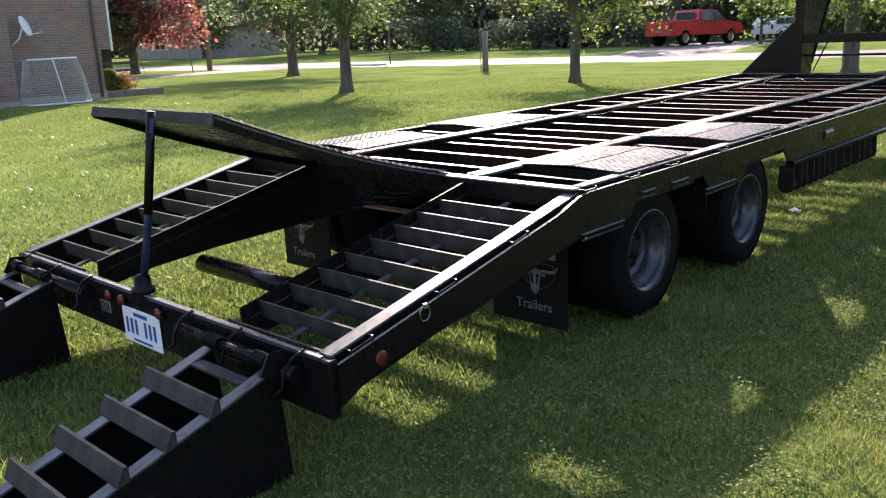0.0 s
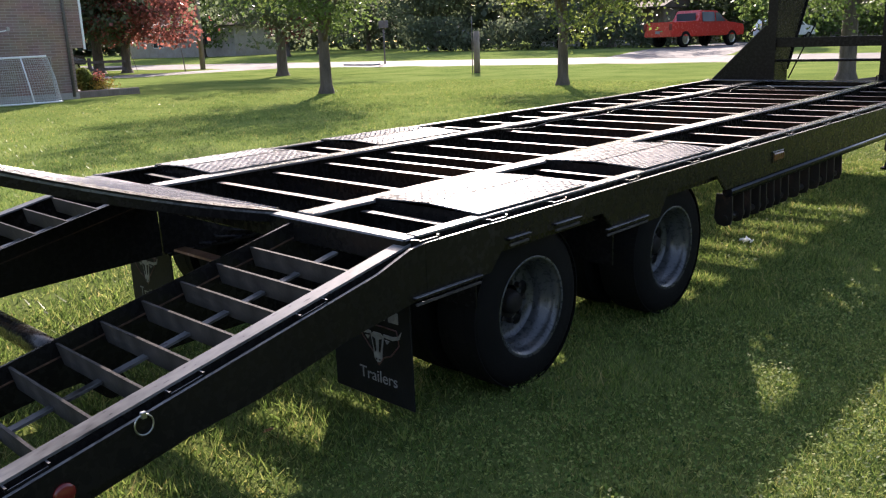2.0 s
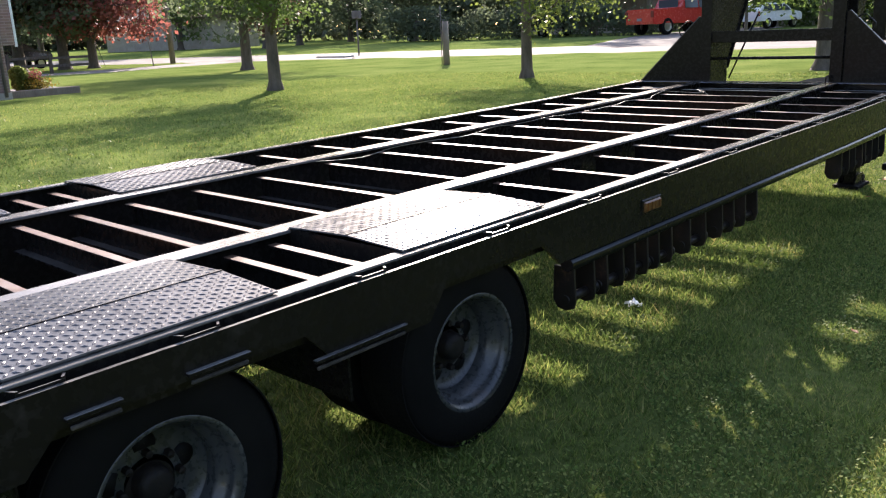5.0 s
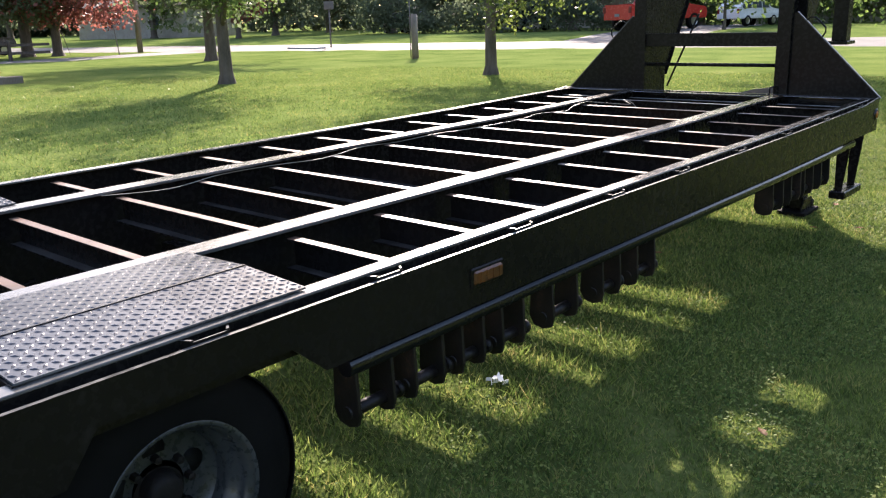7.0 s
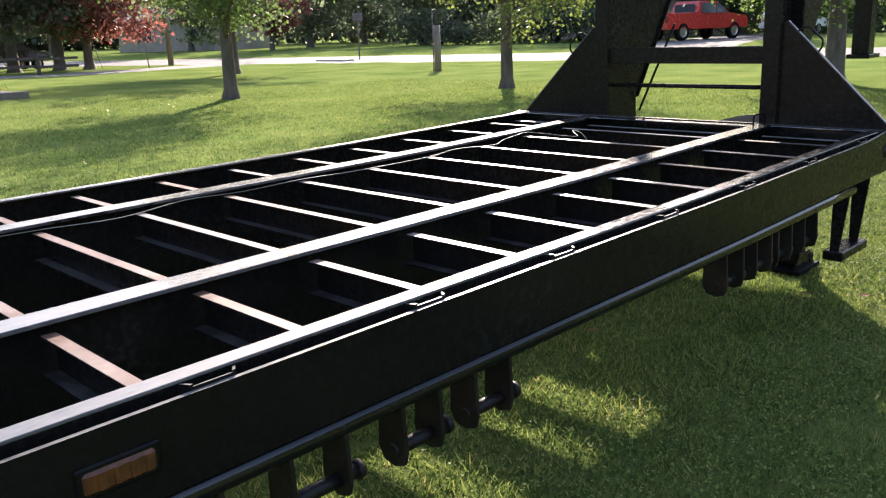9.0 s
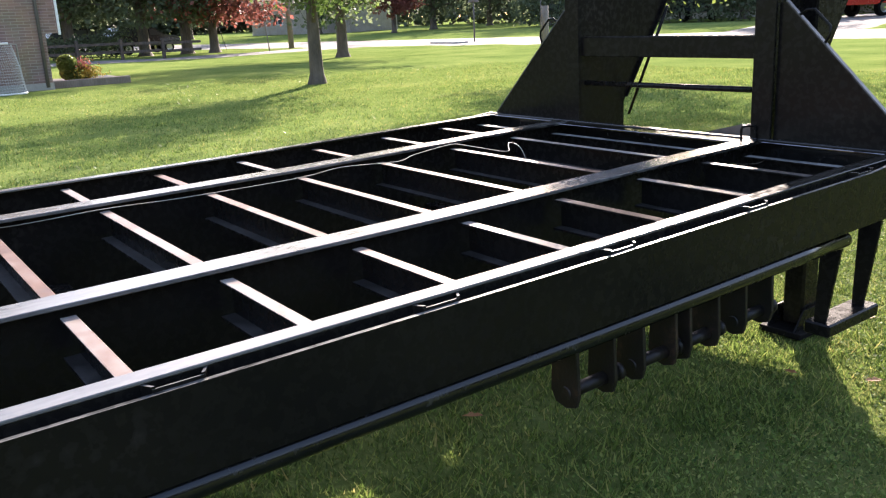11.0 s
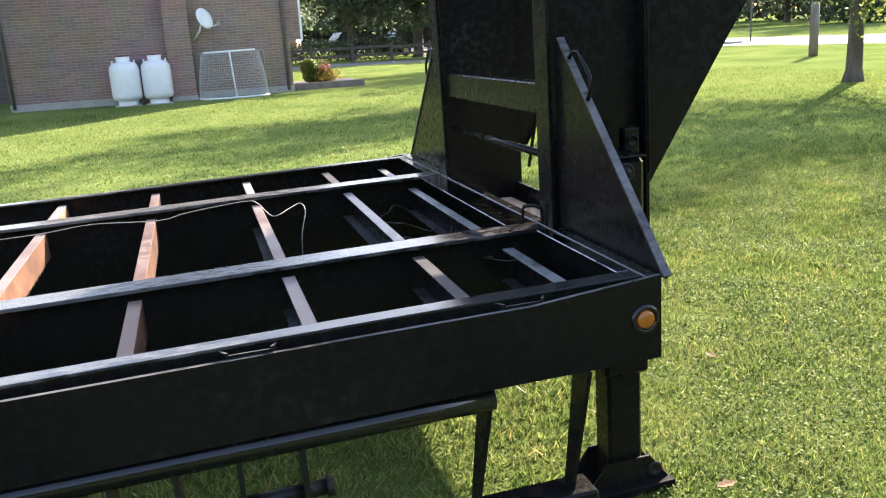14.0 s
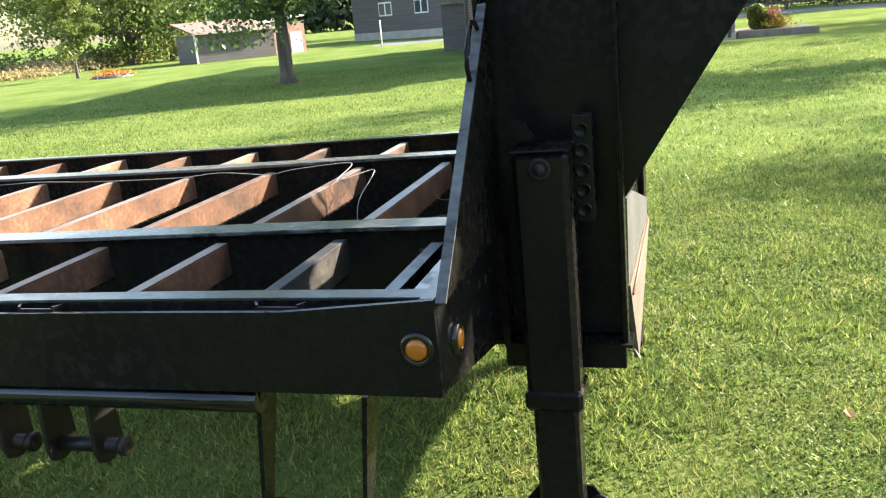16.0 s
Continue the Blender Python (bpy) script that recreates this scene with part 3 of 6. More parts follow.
for fx in sides():
    # side rail: web with a top flange turned inwards
    bm = xbox(B(), fx, -0.006, 0.002, -6.905, 0.058, 0.70, D - 0.009)
    rail = part("side_rail", bm, BLACK, trailer)
    part("top_flange", xbox(B(), fx, -0.050, 0.004, -6.905, 0.058, D - 0.008, D, bevel=0.002), RAIL_TOP, rail, "worn grey top flange, darkened in front for its dark reflection")
    # deep rub plate outside the stake pockets, rising to the corner at the front
    a, b = sorted((fx(0.027), fx(0.039)))
    bm = prism(B(), ARCHES + [(-0.275, D - 0.020), (-6.905, D - 0.020)], "x", a, b)
    prism(bm, [(-0.2745, 0.645), (0.060, 0.645), (0.060, D + 0.006), (-0.2745, D - 0.020)], "x", a, b)
    worn_lit_top(part("rub_plate", bm, BLACK, trailer))
    me = None
    for y in POCKETS:
        if me is None:
            bm = B()
            for s in (-1, 1):
                a, b = fx(0.003), fx(0.0255)
                prism(bm, [(a, s * 0.064), (b, s * 0.050), (b, s * 0.043), (a, s * 0.057)], "z", D - 0.085, D - 0.008)
            xbox(bm, fx, 0.0225, 0.0268, -0.050, 0.050, D - 0.085, D - 0.013)
            me = finish("stake_pocket", bm, BLACK)
            me.materials.append(FLANGE)
            for f in me.polygons:
                f.material_index = 1 if f.normal.z > 0.6 else 0
        part("stake_pocket", me, FLANGE, trailer).location.y = y
    # sloping tail
    bm = B()
    out = [(BREAK + 0.003, 0.829), (-6.972, 0.822), (-7.12, slope_z(-7.12) - 0.006), (TAIL, slope_z(TAIL) - 0.01), (TAIL, 0.375), (-8.25, 0.405), (-8.12, 0.462), (-7.9, 0.488), (-7.58, 0.528), (-7.25, 0.600), (BREAK + 0.003, 0.652)]
    a, b = sorted((fx(0.027), fx(0.039)))
    prism(bm, out, "x", a, b)
    tail_side = worn_lit_top(part("tail_side", bm, BLACK, trailer))
    a, b = sorted((fx(-0.054), fx(0.004)))
    part("top_flange", sloped(B(), a, b, BREAK - 0.005, TAIL, -0.012, 0.008), FLANGE, tail_side, "worn grey top flange")
    a, b = sorted((fx(-0.006), fx(0.002)))
    part("inner_web", sloped(B(), a, b, BREAK + 0.0, TAIL + 0.02, 0.0, 0.16), BLACK, tail_side)
    # the main beam's web runs on below the tail and thins out to the rear
    a, b = sorted((fx(-0.612), fx(-0.602)))
    run = [(BREAK + 0.015, slope_z(BREAK) + 0.020), (TAIL + 0.08, slope_z(TAIL + 0.08) + 0.012), (TAIL + 0.08, 0.425), (-7.95, 0.470), (-7.60, 0.493), (BREAK + 0.015, 0.510)]
    inner_rail = part("inner_rail", prism(B(), run, "x", a, b), BLACK, tail_side)
    for x0, x1 in ((-0.600, -0.6018), (-0.6122, -0.614)):
        a, b = sorted((fx(x0), fx(x1)))
        part("weld_seam", sloped(B(), a, b, BREAK - 0.02, TAIL + 0.12, 0.040, 0.006), RUST_DARK, inner_rail, "thin rusty weld seam")
    a, b = sorted((fx(-0.360), fx(-0.330)))
    part("stringer", sloped(B(), a, b, BREAK - 0.06, TAIL + 0.08, 0.052, 0.008), FLANGE, tail_side)
    for y in TAIL_POCKETS:
        bm = B()
        for s in (-1, 1):
            y0 = y + s * 0.05
            z = slope_z(y0)
            a, b = sorted((fx(0.0025), fx(0.0265)))
            box(bm, a, b, y0 - 0.003, y0 + 0.003, z - 0.08, z + 0.004)
        a, b = sorted((fx(0.0232), fx(0.0265)))
        sloped(bm, a, b, y + 0.05, y - 0.05, 0.002, 0.075)
        worn_lit_top(part("stake_pocket", bm, BLACK, tail_side))
    # rungs of the tail: flat bars on edge
    bm = B()
    xbox(bm, fx, -0.60, -0.054, -0.004, 0.004, -0.075, 0.0)
    me = finish("tail_rung", bm, RUNG)
    for k in range(9):
        y = -7.15 - 0.1425 * k
        ob = part("tail_rung", me, RUNG, trailer)
        ob.location = (0, y, slope_z(y) + 0.004)
        ob.rotation_euler.x = 0.22
    # main beam
    bm = B()
    xbox(bm, fx, -0.658, -0.562, -6.89, 0.058, D - 0.010, D + 0.002, bevel=0.002)
    beam = part("main_beam", bm, BEAM_TOP, trailer, "black main beam with a worn top flange")
    bm = B()
    xbox(bm, fx, -0.615, -0.605, -6.89, 0.058, 0.522, D - 0.010)
    xbox(bm, fx, -0.658, -0.562, -6.89, 0.058, 0.510, 0.522)
    part("web", bm, BLACK, beam)

# cross members: near bay, far bay, middle bay
for lo, hi, ys in ((-0.562, -0.051, CROSS + (-5.507, -5.68, -6.64)), (-W + 0.051, -W + 0.562, CROSS + (-5.507, -5.68, -6.64)), (-W + 0.659, -0.659, CROSS + CROSS_MID)):
    bm = B()
    box(bm, lo, hi, -0.018, 0.018, D - 0.036, D - 0.029, bevel=0.001)
    box(bm, lo, hi, 0.012, 0.018, D - 0.125, D - 0.036)
    box(bm, lo, hi, -0.026, 0.018, D - 0.132, D - 0.125)
    shapes = {}
    for key, face in (("rusty", RUSTY), ("brown", RUSTY), ("dark", RUST_DARK), ("pale", BLACK), ("grey", RUNG)):
        me = finish("crossmember", bm.copy(), face)
        # worn top, rear and lower faces black in place of shade, grey lower lip
        for m in (FLECKED if key == "pale" else RUNG if key == "grey" else CM_REAR if key == "brown" else CM_TOP, BLACK, RUNG):
            me.materials.append(m)
        for f in me.polygons:
            if f.normal.z > 0.5:
                f.material_index = 1 if f.center.z > D - 0.1 else 3
            elif f.normal.y < -0.5 or f.center.z < D - 0.12:
                f.material_index = 2
        shapes[key] = me
    bm.free()
    middle = hi - lo > 0.8
    for y in ys:
        key = "pale" if y > -0.2 else "grey" if y < -6.6 or y > -0.5 and not middle else "dark" if y > (-0.8 if middle else -1.3) else "brown" if y < -3.3 else "rusty"
        label = {"pale": "pale scuffed channel crossmember", "grey": "worn grey channel crossmember", "dark": "dark rust-brown channel crossmember with a worn top", "rusty": "rusty brown channel crossmember with a worn top", "brown": "rusty brown channel crossmember"}[key]
        part("crossmember", shapes[key], RUSTY, trailer, label).location.y = y

# lower joist lines between the main beams, half hidden in the dark
for y in (-0.94, -1.76, -2.57, -3.37, -4.15, -4.93):
    part("lower_brace", box(B(), -W + 0.70, -0.70, y - 0.03, y + 0.03, 0.53, 0.60), BLACK, trailer)

# front beam with the step up to the neck
front = part("front_beam", box(B(), -W - 0.026, 0.026, 0.024, 0.061, 0.645, D + 0.004, bevel=0.003), GLOSS, trailer, "glossy black front beam")
for x0, x1, y0 in ((-0.562, -0.051, -0.010), (-W + 0.051, -W + 0.562, -0.010), (-W + 0.6585, -0.6585, -0.068)):
    part("front_ledge", box(B(), x0, x1, y0, 0.0235, D - 0.008, D - 0.001, bevel=0.002), POLISHED, trailer, "smooth shiny steel ledge")
worn_lit_top(part("break_beam", box(B(), -W + 0.002, -0.002, -6.96, -6.89, 0.755, D - 0.004, bevel=0.006), BLACK, trailer, "black cross beam with a worn bright top"))


def lugs(bm, x0, x1, y0, y1, z, pitch=0.0215):
    """Raised lugs of tread plate in a crossed pattern."""
    nx, ny = int((x1 - x0) / pitch), int((y1 - y0) / pitch)
    for i in range(nx):
        for j in range(ny):
            cx, cy = x0 + (i + 0.5) * (x1 - x0) / nx, y0 + (j + 0.5) * (y1 - y0) / ny
            s = 1 if (i + j) % 2 else -1
            a, b = Vector((0.707, 0.707 * s)), Vector((-0.707 * s, 0.707))
            top = bm.verts.new((cx, cy, z + 0.0024))
            ring = [bm.verts.new((cx + p.x, cy + p.y, z)) for p in (a * 0.0112, b * 0.0038, -a * 0.0112, -b * 0.0038)]
            for k in range(4):
                bm.faces.new((ring[k], ring[(k + 1) % 4], top))
    return bm


for fx in sides():
    for y0, y1 in ((-6.567, -5.88), (-5.42, -4.70)):
        a, b = sorted((fx(-0.02), fx(-0.575)))
        mid = (a + b) / 2 + 0.02
        bm = B()
        prism(bm, [(a, D + 0.004), (mid, D + 0.016), (b, D + 0.004), (b, D + 0.009), (mid, D + 0.021), (a, D + 0.009)], "y", y0, y1)
        plate = part("tread_plate", bm, TREAD_BASE, trailer, "diamond tread plate over the wheels")
        bm = B()
        lugs(bm, a, mid - 0.004, y0, y1, 0.0), lugs(bm, mid + 0.004, b, y0, y1, 0.0)
        for v in bm.verts:
            v.co.z += D + 0.021 - 0.012 * abs(v.co.x - mid) / ((b - a) / 2)
        tagged(part("tread_lug", bm, TREAD, plate), kind="stuff")
        part("seam", box(B(), mid - 0.0035, mid + 0.0035, y0 + 0.001, y1 - 0.001, D + 0.0195, D + 0.0235), BLACK, plate)
        part("plate_edge", xbox(B(), lambda x: x, a, b, y0 - 0.005, y0, D - 0.055, D + 0.004), BLACK, plate)

# raised centre plate over the open tail
P0, P1 = Vector((0, -6.89, 0.835)), Vector((0, -8.17, 1.252))
run = (P1 - P0)
length, tip = run.length, math.atan2(run.z, -run.y)
frame_plate = Matrix.Translation(P0) @ Matrix.Rotation(-tip, 4, "X") @ Matrix.Rotation(math.pi, 4, "Z")


def sag(bm):
    """The plate hangs through a little between its hinge and its tip."""
    for k in range(1, 12):
        bmesh.ops.bisect_plane(bm, geom=[*bm.verts, *bm.edges, *bm.faces], plane_co=(0, length * k / 12, 0), plane_no=(0, 1, 0))
    for v in bm.verts:
        u = min(max(v.co.y / length, 0), 1)
        v.co.z -= 0.11 * u * (1 - u)
    return bm


flip = part("centre_plate", sag(box(B(), 0.74, 1.70, 0.0, length, -0.008, 0.0)), TREAD_BASE, trailer, "raised diamond tread plate flap on a prop")
flip.matrix_basis = frame_plate
bm = lugs(B(), 0.75, 1.69, 0.01, length - 0.01, 0.0)
for v in bm.verts:
    u = v.co.y / length
    v.co.z -= 0.11 * u * (1 - u) - 0.0006
tagged(part("tread_lug", bm, TREAD, flip), kind="stuff")
for x in (0.742, 1.69):
    part("edge_frame", sag(box(B(), x, x + 0.008, 0.02, length - 0.0085, -0.055, -0.0085)), BLACK, flip)
part("tip_hem", box(B(), 0.74, 1.70, length - 0.008, length, -0.05, -0.0085), RUNG, flip, "rusted rolled edge")
part("underside", sag(box(B(), 0.7505, 1.6895, 0.02, length - 0.0085, -0.016, -0.0085)), BLACK, flip)

# tail beam with lights, number plate, hinges and the prop
tail = part("tail_beam", box(B(), -W - 0.0265, 0.0265, TAIL - 0.03, TAIL + 0.012, 0.335, 0.535, bevel=0.006), BLACK, trailer)
# a pale strip stands in for the highlight along the dark beam
part("beam_top", box(B(), -W + 0.02, -0.02, TAIL - 0.027, TAIL - 0.008, 0.5355, 0.540, bevel=0.002), FLANGE, tail, "slim bright top edge painted in as a highlight")
plate = part("number_plate", box(B(), -1.305, -1.003, TAIL - 0.040, TAIL - 0.0365, 0.322, 0.472, bevel=0.001), WHITEPAINT, tail, "white number plate with blue bars")
bm = B()
for k in range(7):
    x = -1.282 + 0.037 * k
    if k != 3:
        box(bm, x + 0.004, x + 0.020, TAIL - 0.0425, TAIL - 0.0405, 0.362, 0.428)
box(bm, -1.21, -1.10, TAIL - 0.0425, TAIL - 0.0405, 0.442, 0.457)
box(bm, -1.23, -1.08, TAIL - 0.0425, TAIL - 0.0405, 0.333, 0.342)
tagged(part("plate_bar", bm, BLUEPRINT, plate), kind="stuff")
for x in (-1.40, -1.285, -0.985):
    lamp = part("marker_light", lathe(B(), [(0.0, 0.001), (-0.006, 0.010), (-0.012, 0.021), (-0.022, 0.023), (-0.026, 0.018), (-0.028, 0.001)], 16, "y", (x, TAIL - 0.030, 0.497)), REDLENS, tail, "small round red marker light")
part("reflector_tag", box(B(), -1.52, -1.43, TAIL - 0.034, TAIL - 0.0305, 0.405, 0.455), PALE, tail, "pale striped tag")
bm = B()
for k in range(5):
    box(bm, -1.515 + k * 0.017, -1.508 + k * 0.017, TAIL - 0.036, TAIL - 0.0342, 0.408, 0.452)
tagged(part("tag_bar", bm, BLACK, tail), kind="stuff")
prop = part("prop_jack", tube(B(), [(-1.165, TAIL - 0.005, 0.56), (-1.135, TAIL + 0.05, 0.88), (-1.10, TAIL + 0.09, 1.235)], [0.016, 0.016, 0.016], 12), BLUE, trailer, "blue and black prop under the raised plate")
part("upper_tube", tube(B(), [(-1.137, TAIL + 0.045, 0.86), (-1.10, TAIL + 0.094, 1.262)], 0.018, 12), BLACK, prop)
part("prop_base", lathe(B(), [(0.541, 0.001), (0.541, 0.048), (0.56, 0.048), (0.57, 0.036), (0.61, 0.033), (0.62, 0.001)], 14, "z", (-1.165, TAIL - 0.005, 0)), BLACK, prop)
for fx in sides():
    part("hinge_tube", tube(B(), [(fx(-0.09), TAIL - 0.066, 0.475), (fx(-0.80), TAIL - 0.066, 0.480)], 0.029, 16), BLACK, tail)
    for x in (-0.11, -0.45, -0.77):
        pts = [(fx(x), TAIL - 0.02, 0.545), (fx(x), TAIL - 0.072, 0.525), (fx(x - 0.008), TAIL - 0.100, 0.480), (fx(x - 0.012), TAIL - 0.105, 0.435), (fx(x - 0.02), TAIL - 0.135, 0.42)]
        part("hinge_strap", tube(B(), pts, 0.006, 6), BLACK, tail)
    # fold-down ramp, let down to the ground
    TOP, END = TAIL - 0.10, -9.95

    def ramp_z(y):
        return 0.375 + (y + 8.8) * 0.30

    z = ramp_z(TOP - 0.09)
    ramp = part("loading_ramp", box(B(), *sorted((fx(-0.20), fx(-0.48))), TOP - 0.115, TOP - 0.065, z - 0.004, z + 0.004), RUNG, trailer, "black fold-down loading ramp with cleats")
    for x in (-0.15, -0.52):
        a, b = sorted((fx(x), fx(x - 0.008)))
        part("ramp_side", prism(B(), [(TOP, ramp_z(TOP)), (END, ramp_z(END)), (END, 0.02), (-9.3, 0.02), (TOP + 0.03, 0.06)], "x", a, b), BLACK, ramp)
        a, b = sorted((fx(-0.145), fx(-0.195))) if x > -0.3 else sorted((fx(-0.485), fx(-0.535)))
        z0, z1 = ramp_z(TOP) + 0.0085, ramp_z(END) + 0.0085
        part("ramp_rail", prism(B(), [(TOP, z0), (END, z1), (END, z1 - 0.008), (TOP, z0 - 0.008)], "x", a, b), FLANGE, ramp)
    bm = prism(B(), [(0.016, 0.0), (0.026, 0.042), (0.014, 0.048), (-0.024, 0.004), (-0.024, 0.0)], "x", *sorted((fx(-0.135), fx(-0.555))))
    me = finish("ramp_cleat", bm, RUNG)
    for k in range(9):
        y = -8.645 - 0.152 * k
        ob = part("ramp_cleat", me, RUNG, ramp)
        ob.location = (0, y, ramp_z(y) + 0.0085)
        ob.rotation_euler.x = math.atan(0.30)
    zb = ramp_z(TOP) + 0.030
    part("hinge_bar", tube(B(), [(fx(-0.15), TOP - 0.02, zb), (fx(-0.53), TOP - 0.02, zb)], 0.014, 12), BLACK, ramp)
    for x0, x1 in ((-0.165, -0.235), (-0.43, -0.52)):
        coil = [(fx(x0 + (x1 - x0) * k / 72), TOP - 0.02 + 0.023 * math.cos(k * math.pi / 5), zb + 0.023 * math.sin(k * math.pi / 5)) for k in range(73)]
        part("hinge_spring", tube(B(), coil, 0.0042, 5), BLACK, ramp)
    part("hinge_ear", prism(B(), [(TOP + 0.04, zb - 0.02), (TOP + 0.03, zb + 0.03), (TOP - 0.03, zb + 0.035), (TOP - 0.07, zb - 0.03), (TOP - 0.02, zb - 0.06)], "x", *sorted((fx(-0.14), fx(-0.149)))), BLACK, ramp)
    # tail ring and round lamp on the side
    part("side_lamp", lathe(B(), [(fx(0.0395), 0.001), (fx(0.0395), 0.027), (fx(0.046), 0.026), (fx(0.050), 0.019), (fx(0.051), 0.001)], 20, "x", (0, -8.134, 0.488)), REDLENS, trailer, "round red side lamp")
    ring = [(fx(0.043), -7.923 + 0.025 * math.sin(t), 0.582 + 0.027 * math.cos(t)) for t in np.linspace(0, 2 * math.pi, 19)]
    part("tie_ring", tube(B(), ring, 0.0026, 6, cap=False), CHROME, trailer, "steel tie ring")
    part("ring_clip", box(B(), *sorted((fx(0.0395), fx(0.052))), -7.930, -7.916, 0.600, 0.618, bevel=0.002), CHROME, trailer)

# tube across the open tail, and the lit ledge of a spring hanger
part("cross_tube", tube(B(), [(-W + 0.62, -7.70, 0.43), (-0.62, -7.70, 0.43)], 0.045, 14), BLACK, trailer)
part("hanger_ledge", box(B(), -1.06, -0.76, -7.20, -7.15, 0.700, 0.710), RUSTY, trailer)


# ---- wheels, axles, flaps ----
def lettering(words, size, at):
    """Raised letters facing the rear, centred at a place."""
    cu = bpy.data.curves.new("lettering", "FONT")
    cu.body, cu.size, cu.align_x, cu.extrude = words, size, "CENTER", 0.001
    ob = bpy.data.objects.new("lettering", cu)
    me = bpy.data.meshes.new_from_object(ob)
    bpy.data.objects.remove(ob)
    me.transform(Matrix.Translation(at) @ Matrix.Rotation(math.pi / 2, 4, "X"))
    me.materials.clear()
    me.materials.append(PALE)
    return me


def wheel(parent, y, fx):
    hub = part("wheel", lathe(B(), [(fx(-0.178), 0.07), (fx(-0.176), 0.035), (fx(-0.165), 0.001)], 24), HUB, parent, "black dual truck wheel with a dull grey rim")
    hub.location = (0, y, 0.393)
    for x0 in (-0.045, -0.325):
        s = [(0.0, 0.205), (0.004, 0.225), (0.001, 0.262), (-0.004, 0.300), (-0.012, 0.338), (-0.028, 0.362), (-0.05, 0.369), (-0.11, 0.372), (-0.17, 0.369), (-0.192, 0.362), (-0.208, 0.338), (-0.216, 0.300), (-0.220, 0.25), (-0.216, 0.205)]
        tyre = part("tyre", lathe(B(), [(fx(x0 - 0.005 + p), 0.205 + 0.81 * (r - 0.205)) for p, r in s], 56), RUBBER, hub)
        bm = B()
        for k in range(84):
            t = 2 * math.pi * k / 84
            for off in (-0.033, -0.083, -0.137, -0.187):
                c, d = math.cos(t + off * 2), math.sin(t + off * 2)
                a, b = sorted((fx(x0 - 0.005 + off - 0.019), fx(x0 - 0.005 + off + 0.019)))
                r = 0.3355 if off in (-0.083, -0.137) else 0.332
                vs = [bm.verts.new((x, c * q - d * w, d * q + c * w)) for x in (a, b) for q, w in ((r, -0.0125), (r + 0.0045, -0.012), (r + 0.0045, 0.012), (r, 0.0125))]
                for f in ((0, 1, 2, 3), (7, 6, 5, 4), (0, 4, 5, 1), (1, 5, 6, 2), (2, 6, 7, 3)):
                    bm.faces.new([vs[i] for i in f])
        tagged(part("tread_block", bm, RUBBER, hub), kind="stuff")
    rim = [(0.0, 0.198), (0.003, 0.208), (-0.002, 0.211), (-0.006, 0.203), (-0.012, 0.190), (-0.030, 0.184), (-0.055, 0.178), (-0.062, 0.164), (-0.115, 0.160), (-0.128, 0.150), (-0.135, 0.120), (-0.128, 0.085), (-0.128, 0.07)]
    part("rim", lathe(B(), [(fx(-0.05 + p), r) for p, r in rim[:9]], 56), RIM, hub)
    part("dish", lathe(B(), [(fx(-0.05 + p), r) for p, r in rim[8:]], 56), RIM, hub)
    for k in range(5):
        t = 2 * math.pi * k / 5 + 0.3
        hole = lathe(B(), [(fx(-0.186), 0.031), (fx(-0.1800), 0.032), (fx(-0.1790), 0.001)], 14, "x", (0, 0.105 * math.cos(t), 0.105 * math.sin(t)))
        part("hand_hole", hole, FLAP, hub)
    part("hub_cap", lathe(B(), [(fx(-0.178), 0.052), (fx(-0.148), 0.050), (fx(-0.132), 0.042), (fx(-0.127), 0.026), (fx(-0.126), 0.001)], 24), HUB, hub)
    for k in range(8):
        t = 2 * math.pi * k / 8
        nut = lathe(B(), [(fx(-0.178), 0.012), (fx(-0.155), 0.011), (fx(-0.152), 0.001)], 6, "x", (0, 0.082 * math.cos(t), 0.082 * math.sin(t)), smooth=False)
        part("wheel_nut", nut, HUB, hub)


